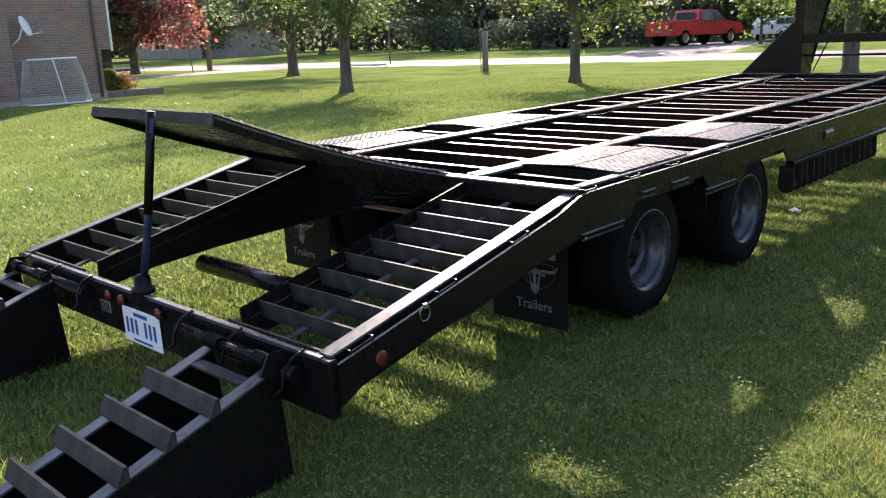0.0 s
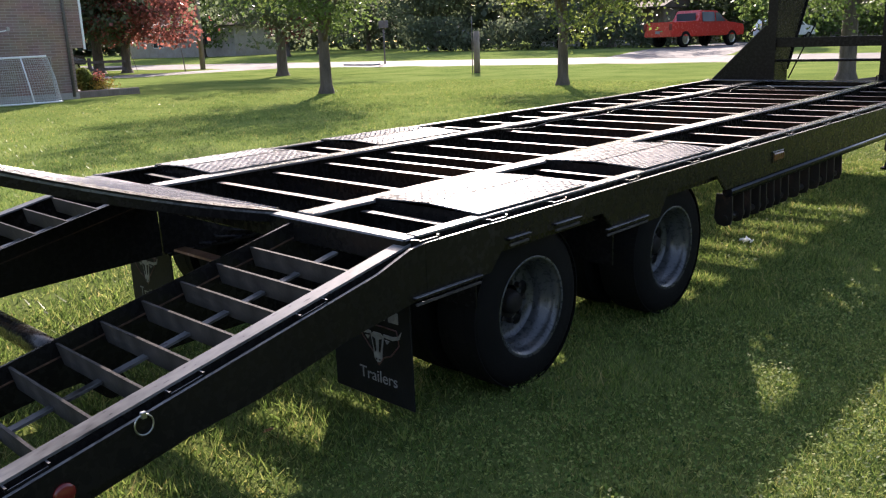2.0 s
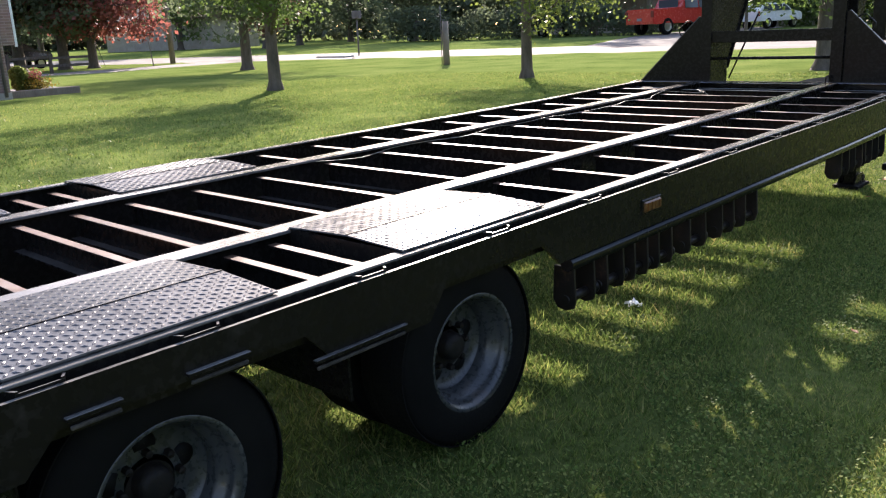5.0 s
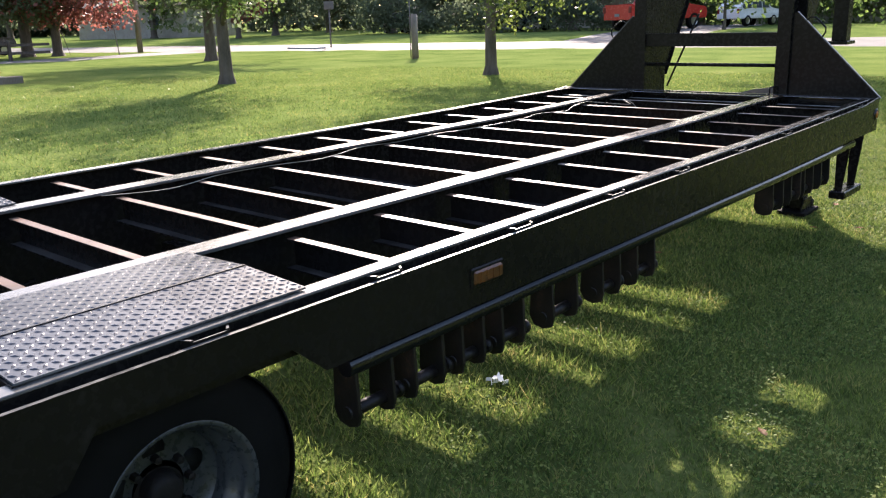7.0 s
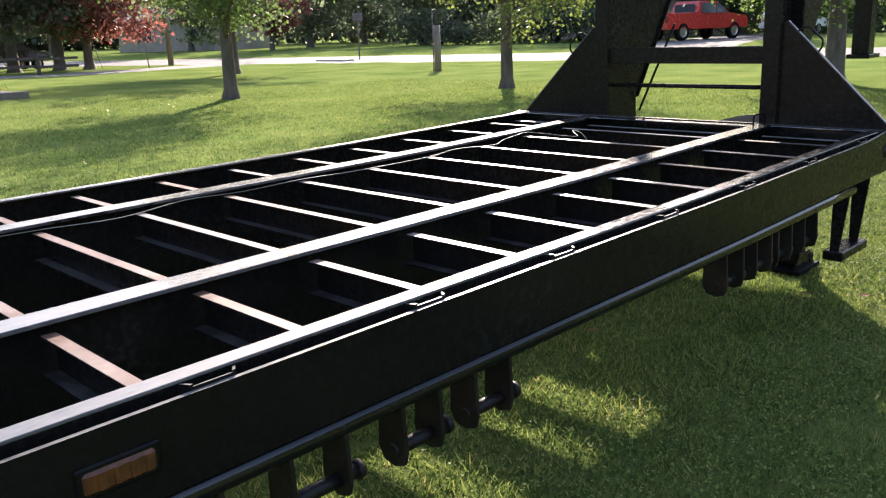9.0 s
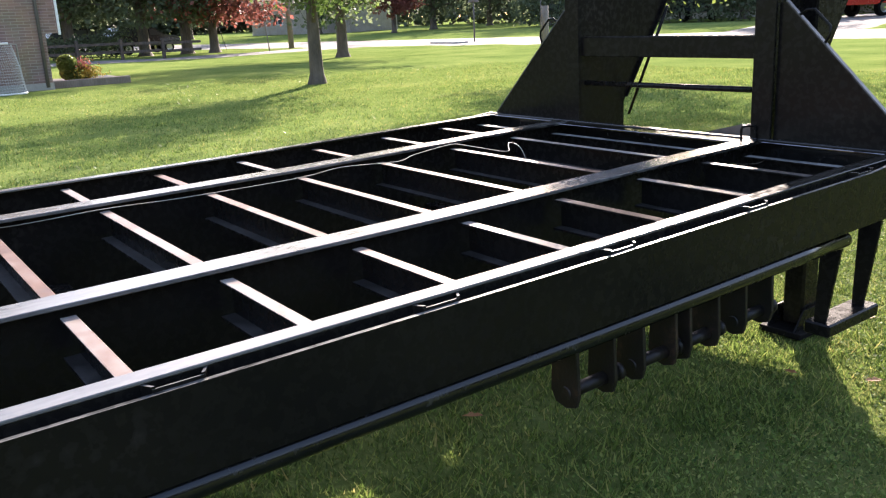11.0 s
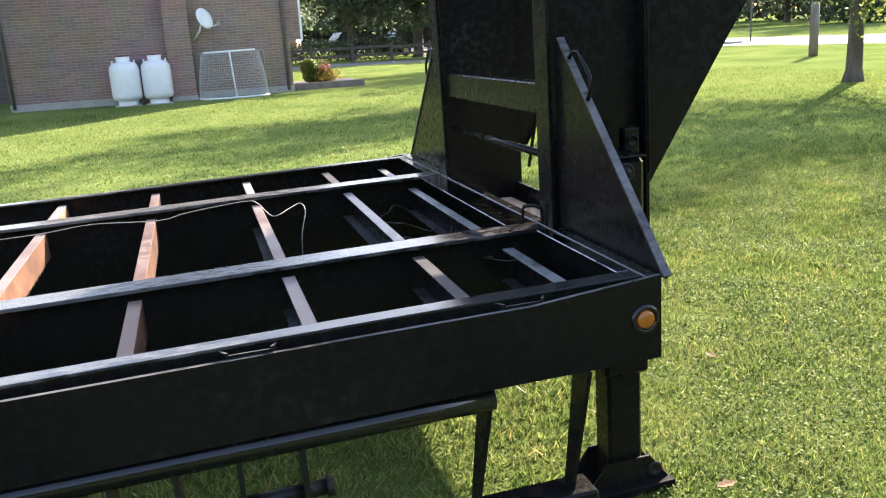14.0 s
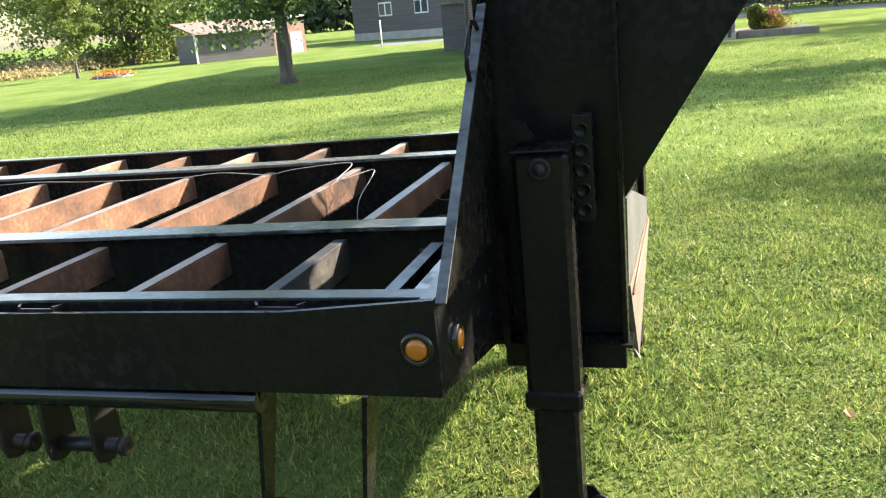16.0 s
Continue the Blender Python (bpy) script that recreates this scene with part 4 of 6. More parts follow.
for y in (-6.225, -5.085):
    for fx in sides():
        wheel(trailer, y, fx)
    part("axle", tube(B(), [(-W + 0.3, y, 0.393), (-0.3, y, 0.393)], 0.06, 14), BLACK, trailer)
for fx in sides():
    for y0, y1, z in ((-6.975, -6.637, 0.656), (-6.485, -6.358, 0.754), (-6.20, -6.028, 0.753), (-5.835, -5.49, 0.658)):
        # the pale top paints in the sky light that the ledge catches
        ledge = worn_lit_top(part("fender_ledge", xbox(B(), fx, 0.0395, 0.056, y0, y1, z - 0.005, z + 0.006, bevel=0.002), BLACK, trailer), FLANGE)
        part("ledge_lip", xbox(B(), fx, 0.0395, 0.048, y0 + 0.01, y1 - 0.004, z - 0.028, z - 0.018, bevel=0.002), RUNG, ledge)
    # wheel skirts between and round the tyres
    for q in ((-0.60, -0.036, -6.58, -6.575, 0.50, 0.83), (-0.62, -0.036, -5.655, -5.645, 0.45, 0.80)):
        part("wheel_skirt", xbox(B(), fx, *q), BLACK, trailer)
    # spring packs
    for y in (-6.225, -5.085):
        bm = B()
        for k in range(4):
            pts = [(fx(-0.62), y + u * (0.48 - 0.09 * k), 0.50 + 0.018 * k - 0.05 * (1 - u * u) + 0.03) for u in np.linspace(-1, 1, 7)]
            tube(bm, pts, 0.010, 6)
        part("leaf_spring", bm, BLACK, trailer)
    # mud flap behind the rear tyres
    flap = part("mud_flap", xbox(B(), fx, -0.565, -0.125, -6.834, -6.826, 0.150, 0.64, bevel=0.004), FLAP, trailer, "black rubber mud flap with a faded steer head print")
    bm = B()
    for x in (-0.385, -0.312, -0.24):
        xbox(bm, fx, x, x + 0.052, -6.8365, -6.8345, 0.478, 0.520)
    tagged(part("print_bar", bm, PALE, flap, "pale bars of print"), kind="stuff")
    cx = -0.305
    bm = B()
    outline = [(-0.125, 0.445), (-0.10, 0.45), (-0.085, 0.40), (-0.02, 0.335), (0.0, 0.295), (0.03, 0.33), (0.07, 0.345), (0.115, 0.395), (0.105, 0.45), (0.03, 0.452), (-0.04, 0.45)]
    for a, b in zip(outline, outline[1:] + outline[:1]):
        tube(bm, [(fx(cx + a[0]), -6.8342, a[1]), (fx(cx + b[0]), -6.8342, b[1])], 0.0032, 5)
    part("red_print", bm, REDPRINT, flap, "dull red outline shape")
    bm = B()
    head = [(-0.036, 0.412), (-0.018, 0.424), (0.018, 0.424), (0.036, 0.412), (0.026, 0.365), (0.021, 0.320), (0.008, 0.306), (-0.008, 0.306), (-0.021, 0.320), (-0.026, 0.365)]
    prism(bm, [(fx(cx + u), v) for u, v in head], "y", -6.8372, -6.8345)
    for s in (-1, 1):
        horn = [(0.034, 0.412), (0.085, 0.409), (0.118, 0.420), (0.132, 0.452), (0.112, 0.431), (0.082, 0.424), (0.034, 0.424)]
        prism(bm, [(fx(cx + s * u), v) for u, v in horn], "y", -6.8372, -6.8345)
        ear = [(0.040, 0.404), (0.066, 0.402), (0.052, 0.388)]
        prism(bm, [(fx(cx + s * u), v) for u, v in ear], "y", -6.8372, -6.8345)
    steer = part("steer_print", bm, PALE, flap, "pale steer head shape")
    bm = B()
    for s in (-1, 1):
        prism(bm, [(fx(cx + s * u), v) for u, v in ((0.010, 0.398), (0.027, 0.404), (0.021, 0.372), (0.013, 0.345), (0.007, 0.352))], "y", -6.8385, -6.8375)
        prism(bm, [(fx(cx + s * u), v) for u, v in ((0.003, 0.318), (0.013, 0.322), (0.011, 0.312))], "y", -6.8385, -6.8375)
    part("dark_print", bm, FLAP, steer)
    part("flap_lettering", lettering("Trailers", 0.067, (fx(cx - 0.008), -6.8345, 0.224)), PALE, flap, "pale lettering")

# ---- winch track and winches, near side ----
part("winch_track", tube(B(), [(0.014, -4.62, 0.617), (0.014, -2.5, 0.617), (0.014, -0.372, 0.613)], 0.028, 18), GLOSS, trailer, "black pipe rail carrying the winches")
worn_lit_top(part("track_lip", box(B(), -0.004, 0.036, -4.62, -0.372, 0.6465, 0.651), BLACK, trailer), RUNG)


def winch(y0, y1):
    bm = B()
    side = [(-0.055, 0.602), (0.034, 0.602), (0.040, 0.475), (0.030, 0.440), (-0.005, 0.428), (-0.044, 0.436), (-0.062, 0.468)]
    w = part("strap_winch", box(B(), -0.037, 0.024, y0, y1, 0.590, 0.602), WINCH, trailer, "rusty black strap winch hanging from the rail")
    for y in (y0, y1):
        part("cheek", prism(B(), side, "y", y - 0.006, y + 0.006, bevel=0.0015), WINCH, w)
    part("spindle", tube(B(), [(-0.004, y0 - 0.012, 0.472), (-0.004, y1 + 0.045, 0.472)], 0.019, 12), WINCH, w)
    part("spindle_cap", lathe(B(), [(y1 + 0.045, 0.001), (y1 + 0.045, 0.025), (y1 + 0.060, 0.025), (y1 + 0.062, 0.012), (y1 + 0.056, 0.001)], 14, "y", (-0.004, 0, 0.472)), WINCH, w)


for y0, y1 in ((-4.598, -4.465), (-4.373, -4.252), (-4.163, -4.06), (-3.964, -3.85), (-3.68, -3.528), (-3.352, -3.226), (-3.093, -2.952), (-1.686, -1.547), (-1.431, -1.293), (-1.229, -1.097), (-0.963, -0.825)):
    winch(y0, y1)

# marker lights of the side and the front corner
side_lamp = part("side_marker", box(B(), 0.0365, 0.052, -4.117, -3.976, 0.712, 0.760, bevel=0.008), OLD_AMBER, trailer, "oblong dull amber side marker")
bm = B()
for k in range(4):
    box(bm, 0.0515, 0.0545, -4.09 + k * 0.030, -4.074 + k * 0.030, 0.719, 0.753, bevel=0.001)
tagged(part("lens_rib", bm, OLD_AMBER, side_lamp), kind="stuff")
part("bezel", box(B(), 0.0362, 0.046, -4.126, -3.967, 0.704, 0.768, bevel=0.004), BLACK, side_lamp)
for at, ax in (((-0.006, -0.006, 0.763), "x"), ((-0.136, 0.040, 0.734), "y")):
    def off(s, at=at, ax=ax):
        return s + (at[0] if ax == "x" else at[1])
    place = (0, at[1], at[2]) if ax == "x" else (at[0], 0, at[2])
    lens = part("corner_marker", lathe(B(), [(off(0.002), 0.024), (off(0.010), 0.023), (off(0.0145), 0.016), (off(0.0165), 0.001)], 24, ax, place), AMBER, trailer, "round amber corner marker")
    part("grommet", lathe(B(), [(off(0.0), 0.038), (off(0.007), 0.037), (off(0.011), 0.031), (off(0.010), 0.0265), (off(0.004), 0.0245)], 24, ax, place), GLOSS, lens)

# hanging step
step = part("side_step", box(B(), -0.085, 0.012, -0.458, -0.118, 0.292, 0.340, bevel=0.006), BLACK, trailer, "black hanging side step")
for y_top, y_low in ((-0.384, -0.432), (-0.132, -0.178)):
    bm = B()
    low = [bm.verts.new((x, y_low + d, 0.335)) for x, d in ((-0.058, -0.005), (-0.016, -0.005), (-0.016, 0.005), (-0.058, 0.005))]
    high = [bm.verts.new((x, y_top + d, 0.657)) for x, d in ((-0.078, -0.006), (0.004, -0.006), (0.004, 0.006), (-0.078, 0.006))]
    bm.faces.new(low[::-1]), bm.faces.new(high)
    for k in range(4):
        bm.faces.new((low[k], low[(k + 1) % 4], high[(k + 1) % 4], high[k]))
    part("strap", bm, BLACK, step)

# ---- neck ----
for fx in sides():
    col = part("neck_column", box(B(), *sorted((fx(-0.695), fx(-0.683))), 0.035, 0.368, 0.525, 2.10, bevel=0.004), BLACK, trailer, "tall black neck column")
    part("rear_flange", box(B(), *sorted((fx(-0.695), fx(-0.60))), 0.022, 0.0345, D + 0.005, 2.10, bevel=0.002), BLACK, col)
    part("lower_flange", box(B(), *sorted((fx(-0.6825), fx(-0.60))), 0.036, 0.056, 0.525, D + 0.002), BLACK, col)
    part("front_flange", box(B(), *sorted((fx(-0.6825), fx(-0.622))), 0.354, 0.368, 0.525, 2.10, bevel=0.002), BLACK, col)
    a, b = sorted((fx(-0.678), fx(-0.668)))
    part("neck_web", prism(B(), [(0.3685, 0.908), (0.398, 0.953), (0.714, 1.445), (1.068, 1.996), (1.068, 2.10), (0.3685, 2.10)], "x", a, b), BLACK, col)
    a, b = sorted((fx(-0.695), fx(-0.6785)))
    part("web_flange", prism(B(), [(0.390, 0.953), (0.398, 0.953), (1.068, 1.996), (1.060, 1.998)], "x", a, b), BLACK, col)
    weld = [(fx(-0.6205), 0.364, z) for z in np.linspace(0.99, 2.08, 40)]
    part("weld_bead", tube(B(), weld, [0.0030 + 0.0022 * (k % 2) for k in range(40)], 6), BLACK, col)
    part("neck_arm", box(B(), *sorted((fx(-0.695), fx(-0.62))), 0.3695, 3.12, 1.90, 2.10, bevel=0.004), BLACK, col)
    part("foot_plate", box(B(), *sorted((fx(-0.70), fx(-0.605))), 0.036, 0.380, 0.5175, 0.5245), BLACK, col)
    part("column_foot", box(B(), *sorted((fx(-0.695), fx(-0.615))), 0.036, 0.362, 0.452, 0.517, bevel=0.003), BLACK, col)
    # triangular gusset with a flange along its slope, and a grab handle
    gus = part("gusset", prism(B(), [(fx(-0.004), D + 0.012), (fx(-0.572), 1.415), (fx(-0.60), 1.415), (fx(-0.60), D + 0.006), (fx(-0.004), D + 0.006)], "y", 0.048, 0.057), BLACK, trailer)
    u = Vector((0.568, 0, -0.548)).normalized()
    n = Vector((u.z, 0, -u.x)) * -0.004
    strip_pts = [(fx(-0.003), D + 0.010), (fx(-0.574), 1.419), (fx(-0.570), 1.423), (fx(0.001), D + 0.014)]
    part("gusset_flange", prism(B(), strip_pts, "y", 0.043, 0.065), FLANGE, gus)
    grab = []
    for t, o in ((0.30, 0.0), (0.29, 0.035), (0.26, 0.058), (0.14, 0.058), (0.11, 0.035), (0.10, 0.0)):
        p = Vector((-0.572, 0, 1.419)) + u * (t * 0.79)
        q = p + Vector((-u.z, 0, u.x)) * o
        grab.append((fx(q.x), 0.052, q.z))
    part("grab_handle", tube(B(), grab, 0.0058, 8), BLACK, gus)
for z0, z1 in ((1.192, 1.288),):
    part("neck_crossbar", box(B(), -W + 0.66, -0.66, 0.045, 0.105, z0, z1, bevel=0.004), BLACK, trailer)
part("neck_rod", tube(B(), [(-W + 0.66, 0.075, 1.056), (-0.66, 0.075, 1.060)], 0.013, 10), BLACK, trailer)
part("neck_board", box(B(), -1.655, -0.705, 0.075, 0.30, 0.724, 0.740, bevel=0.002), PLYWOOD, trailer, "pale bare plywood lying in the neck")


def panel(corners, back):
    """A flat sheet with its front on the corners, thickened towards the rear."""
    bm = B()
    front = [bm.verts.new(p) for p in corners]
    rear = [bm.verts.new(v.co - Vector((0, back, 0))) for v in front]
    n = len(corners)
    bm.faces.new(front), bm.faces.new(rear[::-1])
    for k in range(n):
        bm.faces.new((front[k], rear[k], rear[(k + 1) % n], front[(k + 1) % n]))
    bmesh.ops.recalc_face_normals(bm, faces=list(bm.faces))
    return bm


board = part("front_board", panel([(-0.722, 0.388, 0.430), (-0.722, 0.370, 0.643), (-1.735, 0.377, 0.586), (-1.735, 0.381, 0.560)], 0.013), BOARD, trailer, "weathered plywood strip leaning across the front of the neck")
part("orange_strip", tube(B(), [(-0.745, 0.3755, 0.610), (-1.2, 0.3775, 0.595), (-1.7, 0.3815, 0.580)], [0.004, 0.0055, 0.003], 6), ORANGE, board, "orange stained edge")
# unseen plates, added to keep sunlight off the ground below the neck
part("front_skirt", box(B(), -1.92, -1.745, 0.352, 0.366, 0.445, 0.80), BLACK, trailer)
part("back_plate", box(B(), -1.744, -0.736, 0.335, 0.345, 0.45, 0.80), BLACK, trailer)
part("inner_plate", panel([(-0.724, 0.366, 0.648), (-0.724, 0.369, 0.889), (-0.947, 0.371, 0.860), (-1.737, 0.3745, 0.654), (-1.737, 0.3735, 0.590)], 0.006), GALVANISED, trailer, "pale bare metal plate inside the neck")
part("foil_scrap", panel([(-0.722, 0.392, 0.432), (-0.722, 0.372, 0.475), (-0.735, 0.370, 0.470), (-0.75, 0.390, 0.434)], 0.004), CHROME, trailer, "bright torn edge of sheet metal")
part("coupler", box(B(), -1.285, -1.145, 3.12, 3.26, 1.08, 2.10, bevel=0.006), BLACK, trailer)
part("coupler_foot", box(B(), -1.31, -1.12, 3.08, 3.34, 1.045, 1.0795, bevel=0.004), BLACK, trailer)
part("neck_top", box(B(), -W + 0.69, -0.69, 2.9, 3.119, 1.92, 2.09), BLACK, trailer)
part("safety_chain_bar", tube(B(), [(-1.66, 0.40, 0.86), (-1.535, 0.40, 1.14), (-1.41, 0.40, 1.42)], 0.008, 8), BLACK, trailer)

# ---- drop-leg jacks beside the columns ----
for fx in sides():
    jack = part("drop_leg_jack", box(B(), *sorted((fx(-0.462), fx(-0.338))), 0.120, 0.256, 0.405, 1.072, bevel=0.014), BLACK, trailer, "black square drop-leg jack")
    part("collar", box(B(), *sorted((fx(-0.470), fx(-0.330))), 0.114, 0.262, 0.402, 0.458, bevel=0.010), BLACK, jack)
    part("drop_leg", box(B(), *sorted((fx(-0.449), fx(-0.351))), 0.130, 0.246, 0.03, 0.430, bevel=0.010), BLACK, jack)
    part("jack_foot", box(B(), *sorted((fx(-0.50), fx(-0.30))), 0.040, 0.336, 0.004, 0.030, bevel=0.003), RUBBER, jack)
    for x in (-0.3405, -0.4675):
        foot = part("foot_gusset", prism(B(), [(0.050, 0.0305), (0.326, 0.0305), (0.262, 0.115), (0.114, 0.115)], "x", *sorted((fx(x), fx(x + 0.008)))), BLACK, jack)
        part("foot_bolt", lathe(B(), [(fx(x + 0.0085), 0.026), (fx(x + 0.014), 0.024), (fx(x + 0.0145), 0.014), (fx(x + 0.010), 0.012), (fx(x + 0.010), 0.001)], 16, "x", (0, 0.278, 0.066)), HUB, foot)
    part("gear_pin", lathe(B(), [(fx(-0.338), 0.001), (fx(-0.338), 0.028), (fx(-0.330), 0.028), (fx(-0.328), 0.020), (fx(-0.334), 0.016), (fx(-0.320), 0.013), (fx(-0.318), 0.001)], 20, "x", (0, 0.189, 1.034)), HUB, jack, "rusty gear shaft end")
    part("top_cap", box(B(), *sorted((fx(-0.466), fx(-0.334))), 0.117, 0.259, 1.0725, 1.080, bevel=0.003), BLACK, jack)
    br = part("jack_bracket", box(B(), *sorted((fx(-0.492), fx(-0.453))), 0.252, 0.302, 0.872, 1.142, bevel=0.003), BLACK, jack)
    for k in range(5):
        z = 0.905 + 0.050 * k
        part("bracket_hole", lathe(B(), [(fx(-0.453), 0.019), (fx(-0.4465), 0.018), (fx(-0.447), 0.014), (fx(-0.4515), 0.013), (fx(-0.4515), 0.001)], 16, "x", (0, 0.277, z)), BLACK, br)
    part("bracket_ear", prism(B(), [(0.09, 1.085), (0.09, 1.14), (0.125, 1.145), (0.165, 1.095), (0.14, 1.09)], "x", *sorted((fx(-0.47), fx(-0.42)))), BLACK, jack)

part("tie_ring", tube(B(), flowing([(-0.656, -0.013, 0.846), (-0.655, -0.012, 0.895), (-0.648, -0.003, 0.906), (-0.628, 0.028, 0.906), (-0.622, 0.036, 0.895), (-0.621, 0.037, 0.846)], 4), 0.0055, 8), BLACK, trailer)

# plates that deepen the front beam towards the columns
for fx in sides():
    part("front_gusset", prism(B(), [(fx(0.02), 0.6445), (fx(-0.605), 0.6445), (fx(-0.605), 0.525)], "y", 0.045, 0.058), BLACK, trailer)

# loose wiring along the far beam and at the front
wire = [(-1.69 + 0.03 * math.sin(k * 1.9), -4.4 + 0.29 * k, 0.842 - 0.02 * abs(math.sin(k * 1.3))) for k in range(9)]
wire += [(-1.64, -1.6, 0.83), (-1.65, -1.39, 0.84), (-1.60, -1.14, 0.83), (-1.63, -1.03, 0.84), (-1.655, -0.81, 0.85), (-1.60, -0.76, 0.845), (-1.36, -0.725, 0.835), (-1.42, -0.655, 0.845), (-1.46, -0.61, 0.85), (-1.40, -0.60, 0.83), (-1.32, -0.63, 0.76), (-1.30, -0.64, 0.66)]
part("loose_wire", tube(B(), flowing(wire, 5), 0.0016, 5), WIRE, trailer, "loose pale wire along the far beam")
for k in range(4):
    r = random.Random(k)
    pts = [(-1.55 + 0.22 * k + r.uniform(-0.08, 0.08) + 0.05 * math.sin(s * 1.7 + k), -0.32 + 0.05 * s - 0.02 * k, 0.74 + 0.03 * math.sin(s + k)) for s in range(6)]
    part("loose_wire", tube(B(), flowing(pts, 5), 0.0020, 5), RUNG, trailer)

# the frame's front end is bowed up and out a little, and the neck sits with it
NECK = ("neck", "gusset", "drop_leg", "side_step", "corner_marker", "front_board", "front_skirt", "back_plate", "foil_scrap", "inner_plate", "coupler", "safety")


def bow(y):
    s = float(smooth(-1.9, 0.0, y))
    return Vector((0, 0, 0.016 * s))


for ob in trailer.children:
    if ob.name.startswith(NECK):
        mid = sum(v.co.x for v in ob.data.vertices) / len(ob.data.vertices)
        ob.location += Vector((-0.073 if ob.name.startswith("drop_leg") and mid > -0.8 else 0.083 if ob.name.startswith("drop_leg") else 0.014 if ob.name.startswith("side_step") else 0.042 if mid > -0.8 else 0.02 if mid > -1.5 else 0.0, 0.010 if ob.name.startswith("side_step") else 0.022, -0.012 if ob.name.startswith("side_step") else 0.004))
        continue
    for o in (ob, *ob.children):
        if o.data.users > 1:
            o.location += bow(o.location.y)
        elif o.location.length == 0:
            bm = B()
            bm.from_mesh(o.data)
            if min(v.co.y for v in bm.verts) < -2.2 and max(v.co.y for v in bm.verts) > -0.5:
                for y in (-1.9, -1.55, -1.25, -0.95, -0.65, -0.35):
                    bmesh.ops.bisect_plane(bm, geom=[*bm.verts, *bm.edges, *bm.faces], plane_co=(0, y, 0), plane_no=(0, 1, 0))
            for v in bm.verts:
                v.co += bow(v.co.y)
            bm.to_mesh(o.data)
            bm.free()


# ---- trees ----
def leaves(points, size, mat, name, parent, seed, flat=0.0):
    """Small bent leaves, each two triangles, thrown round the points."""
    rng = np.random.default_rng(seed)
    n = len(points)
    a = rng.normal(0, 1, (n, 3))
    a /= np.linalg.norm(a, axis=1)[:, None]
    b = np.cross(a, rng.normal(0, 1, (n, 3)))
    b /= np.linalg.norm(b, axis=1)[:, None]
    s = size * rng.uniform(0.6, 1.35, n)[:, None]
    v = np.stack([points - a * s * 0.5, points + b * s * 0.36, points + a * s * 0.5, points - b * s * 0.36], 1)
    me = bpy.data.meshes.new(name)
    me.vertices.add(n * 4)
    me.vertices.foreach_set("co", v.ravel().astype(np.float32))
    me.loops.add(n * 4)
    me.loops.foreach_set("vertex_index", np.arange(n * 4, dtype=np.int32))
    me.polygons.add(n)
    me.polygons.foreach_set("loop_start", np.arange(0, n * 4, 4, dtype=np.int32))
    me.update(calc_edges=True)
    me.materials.append(mat)
    ob = new(name, me)
    ob.parent = parent
    return ob


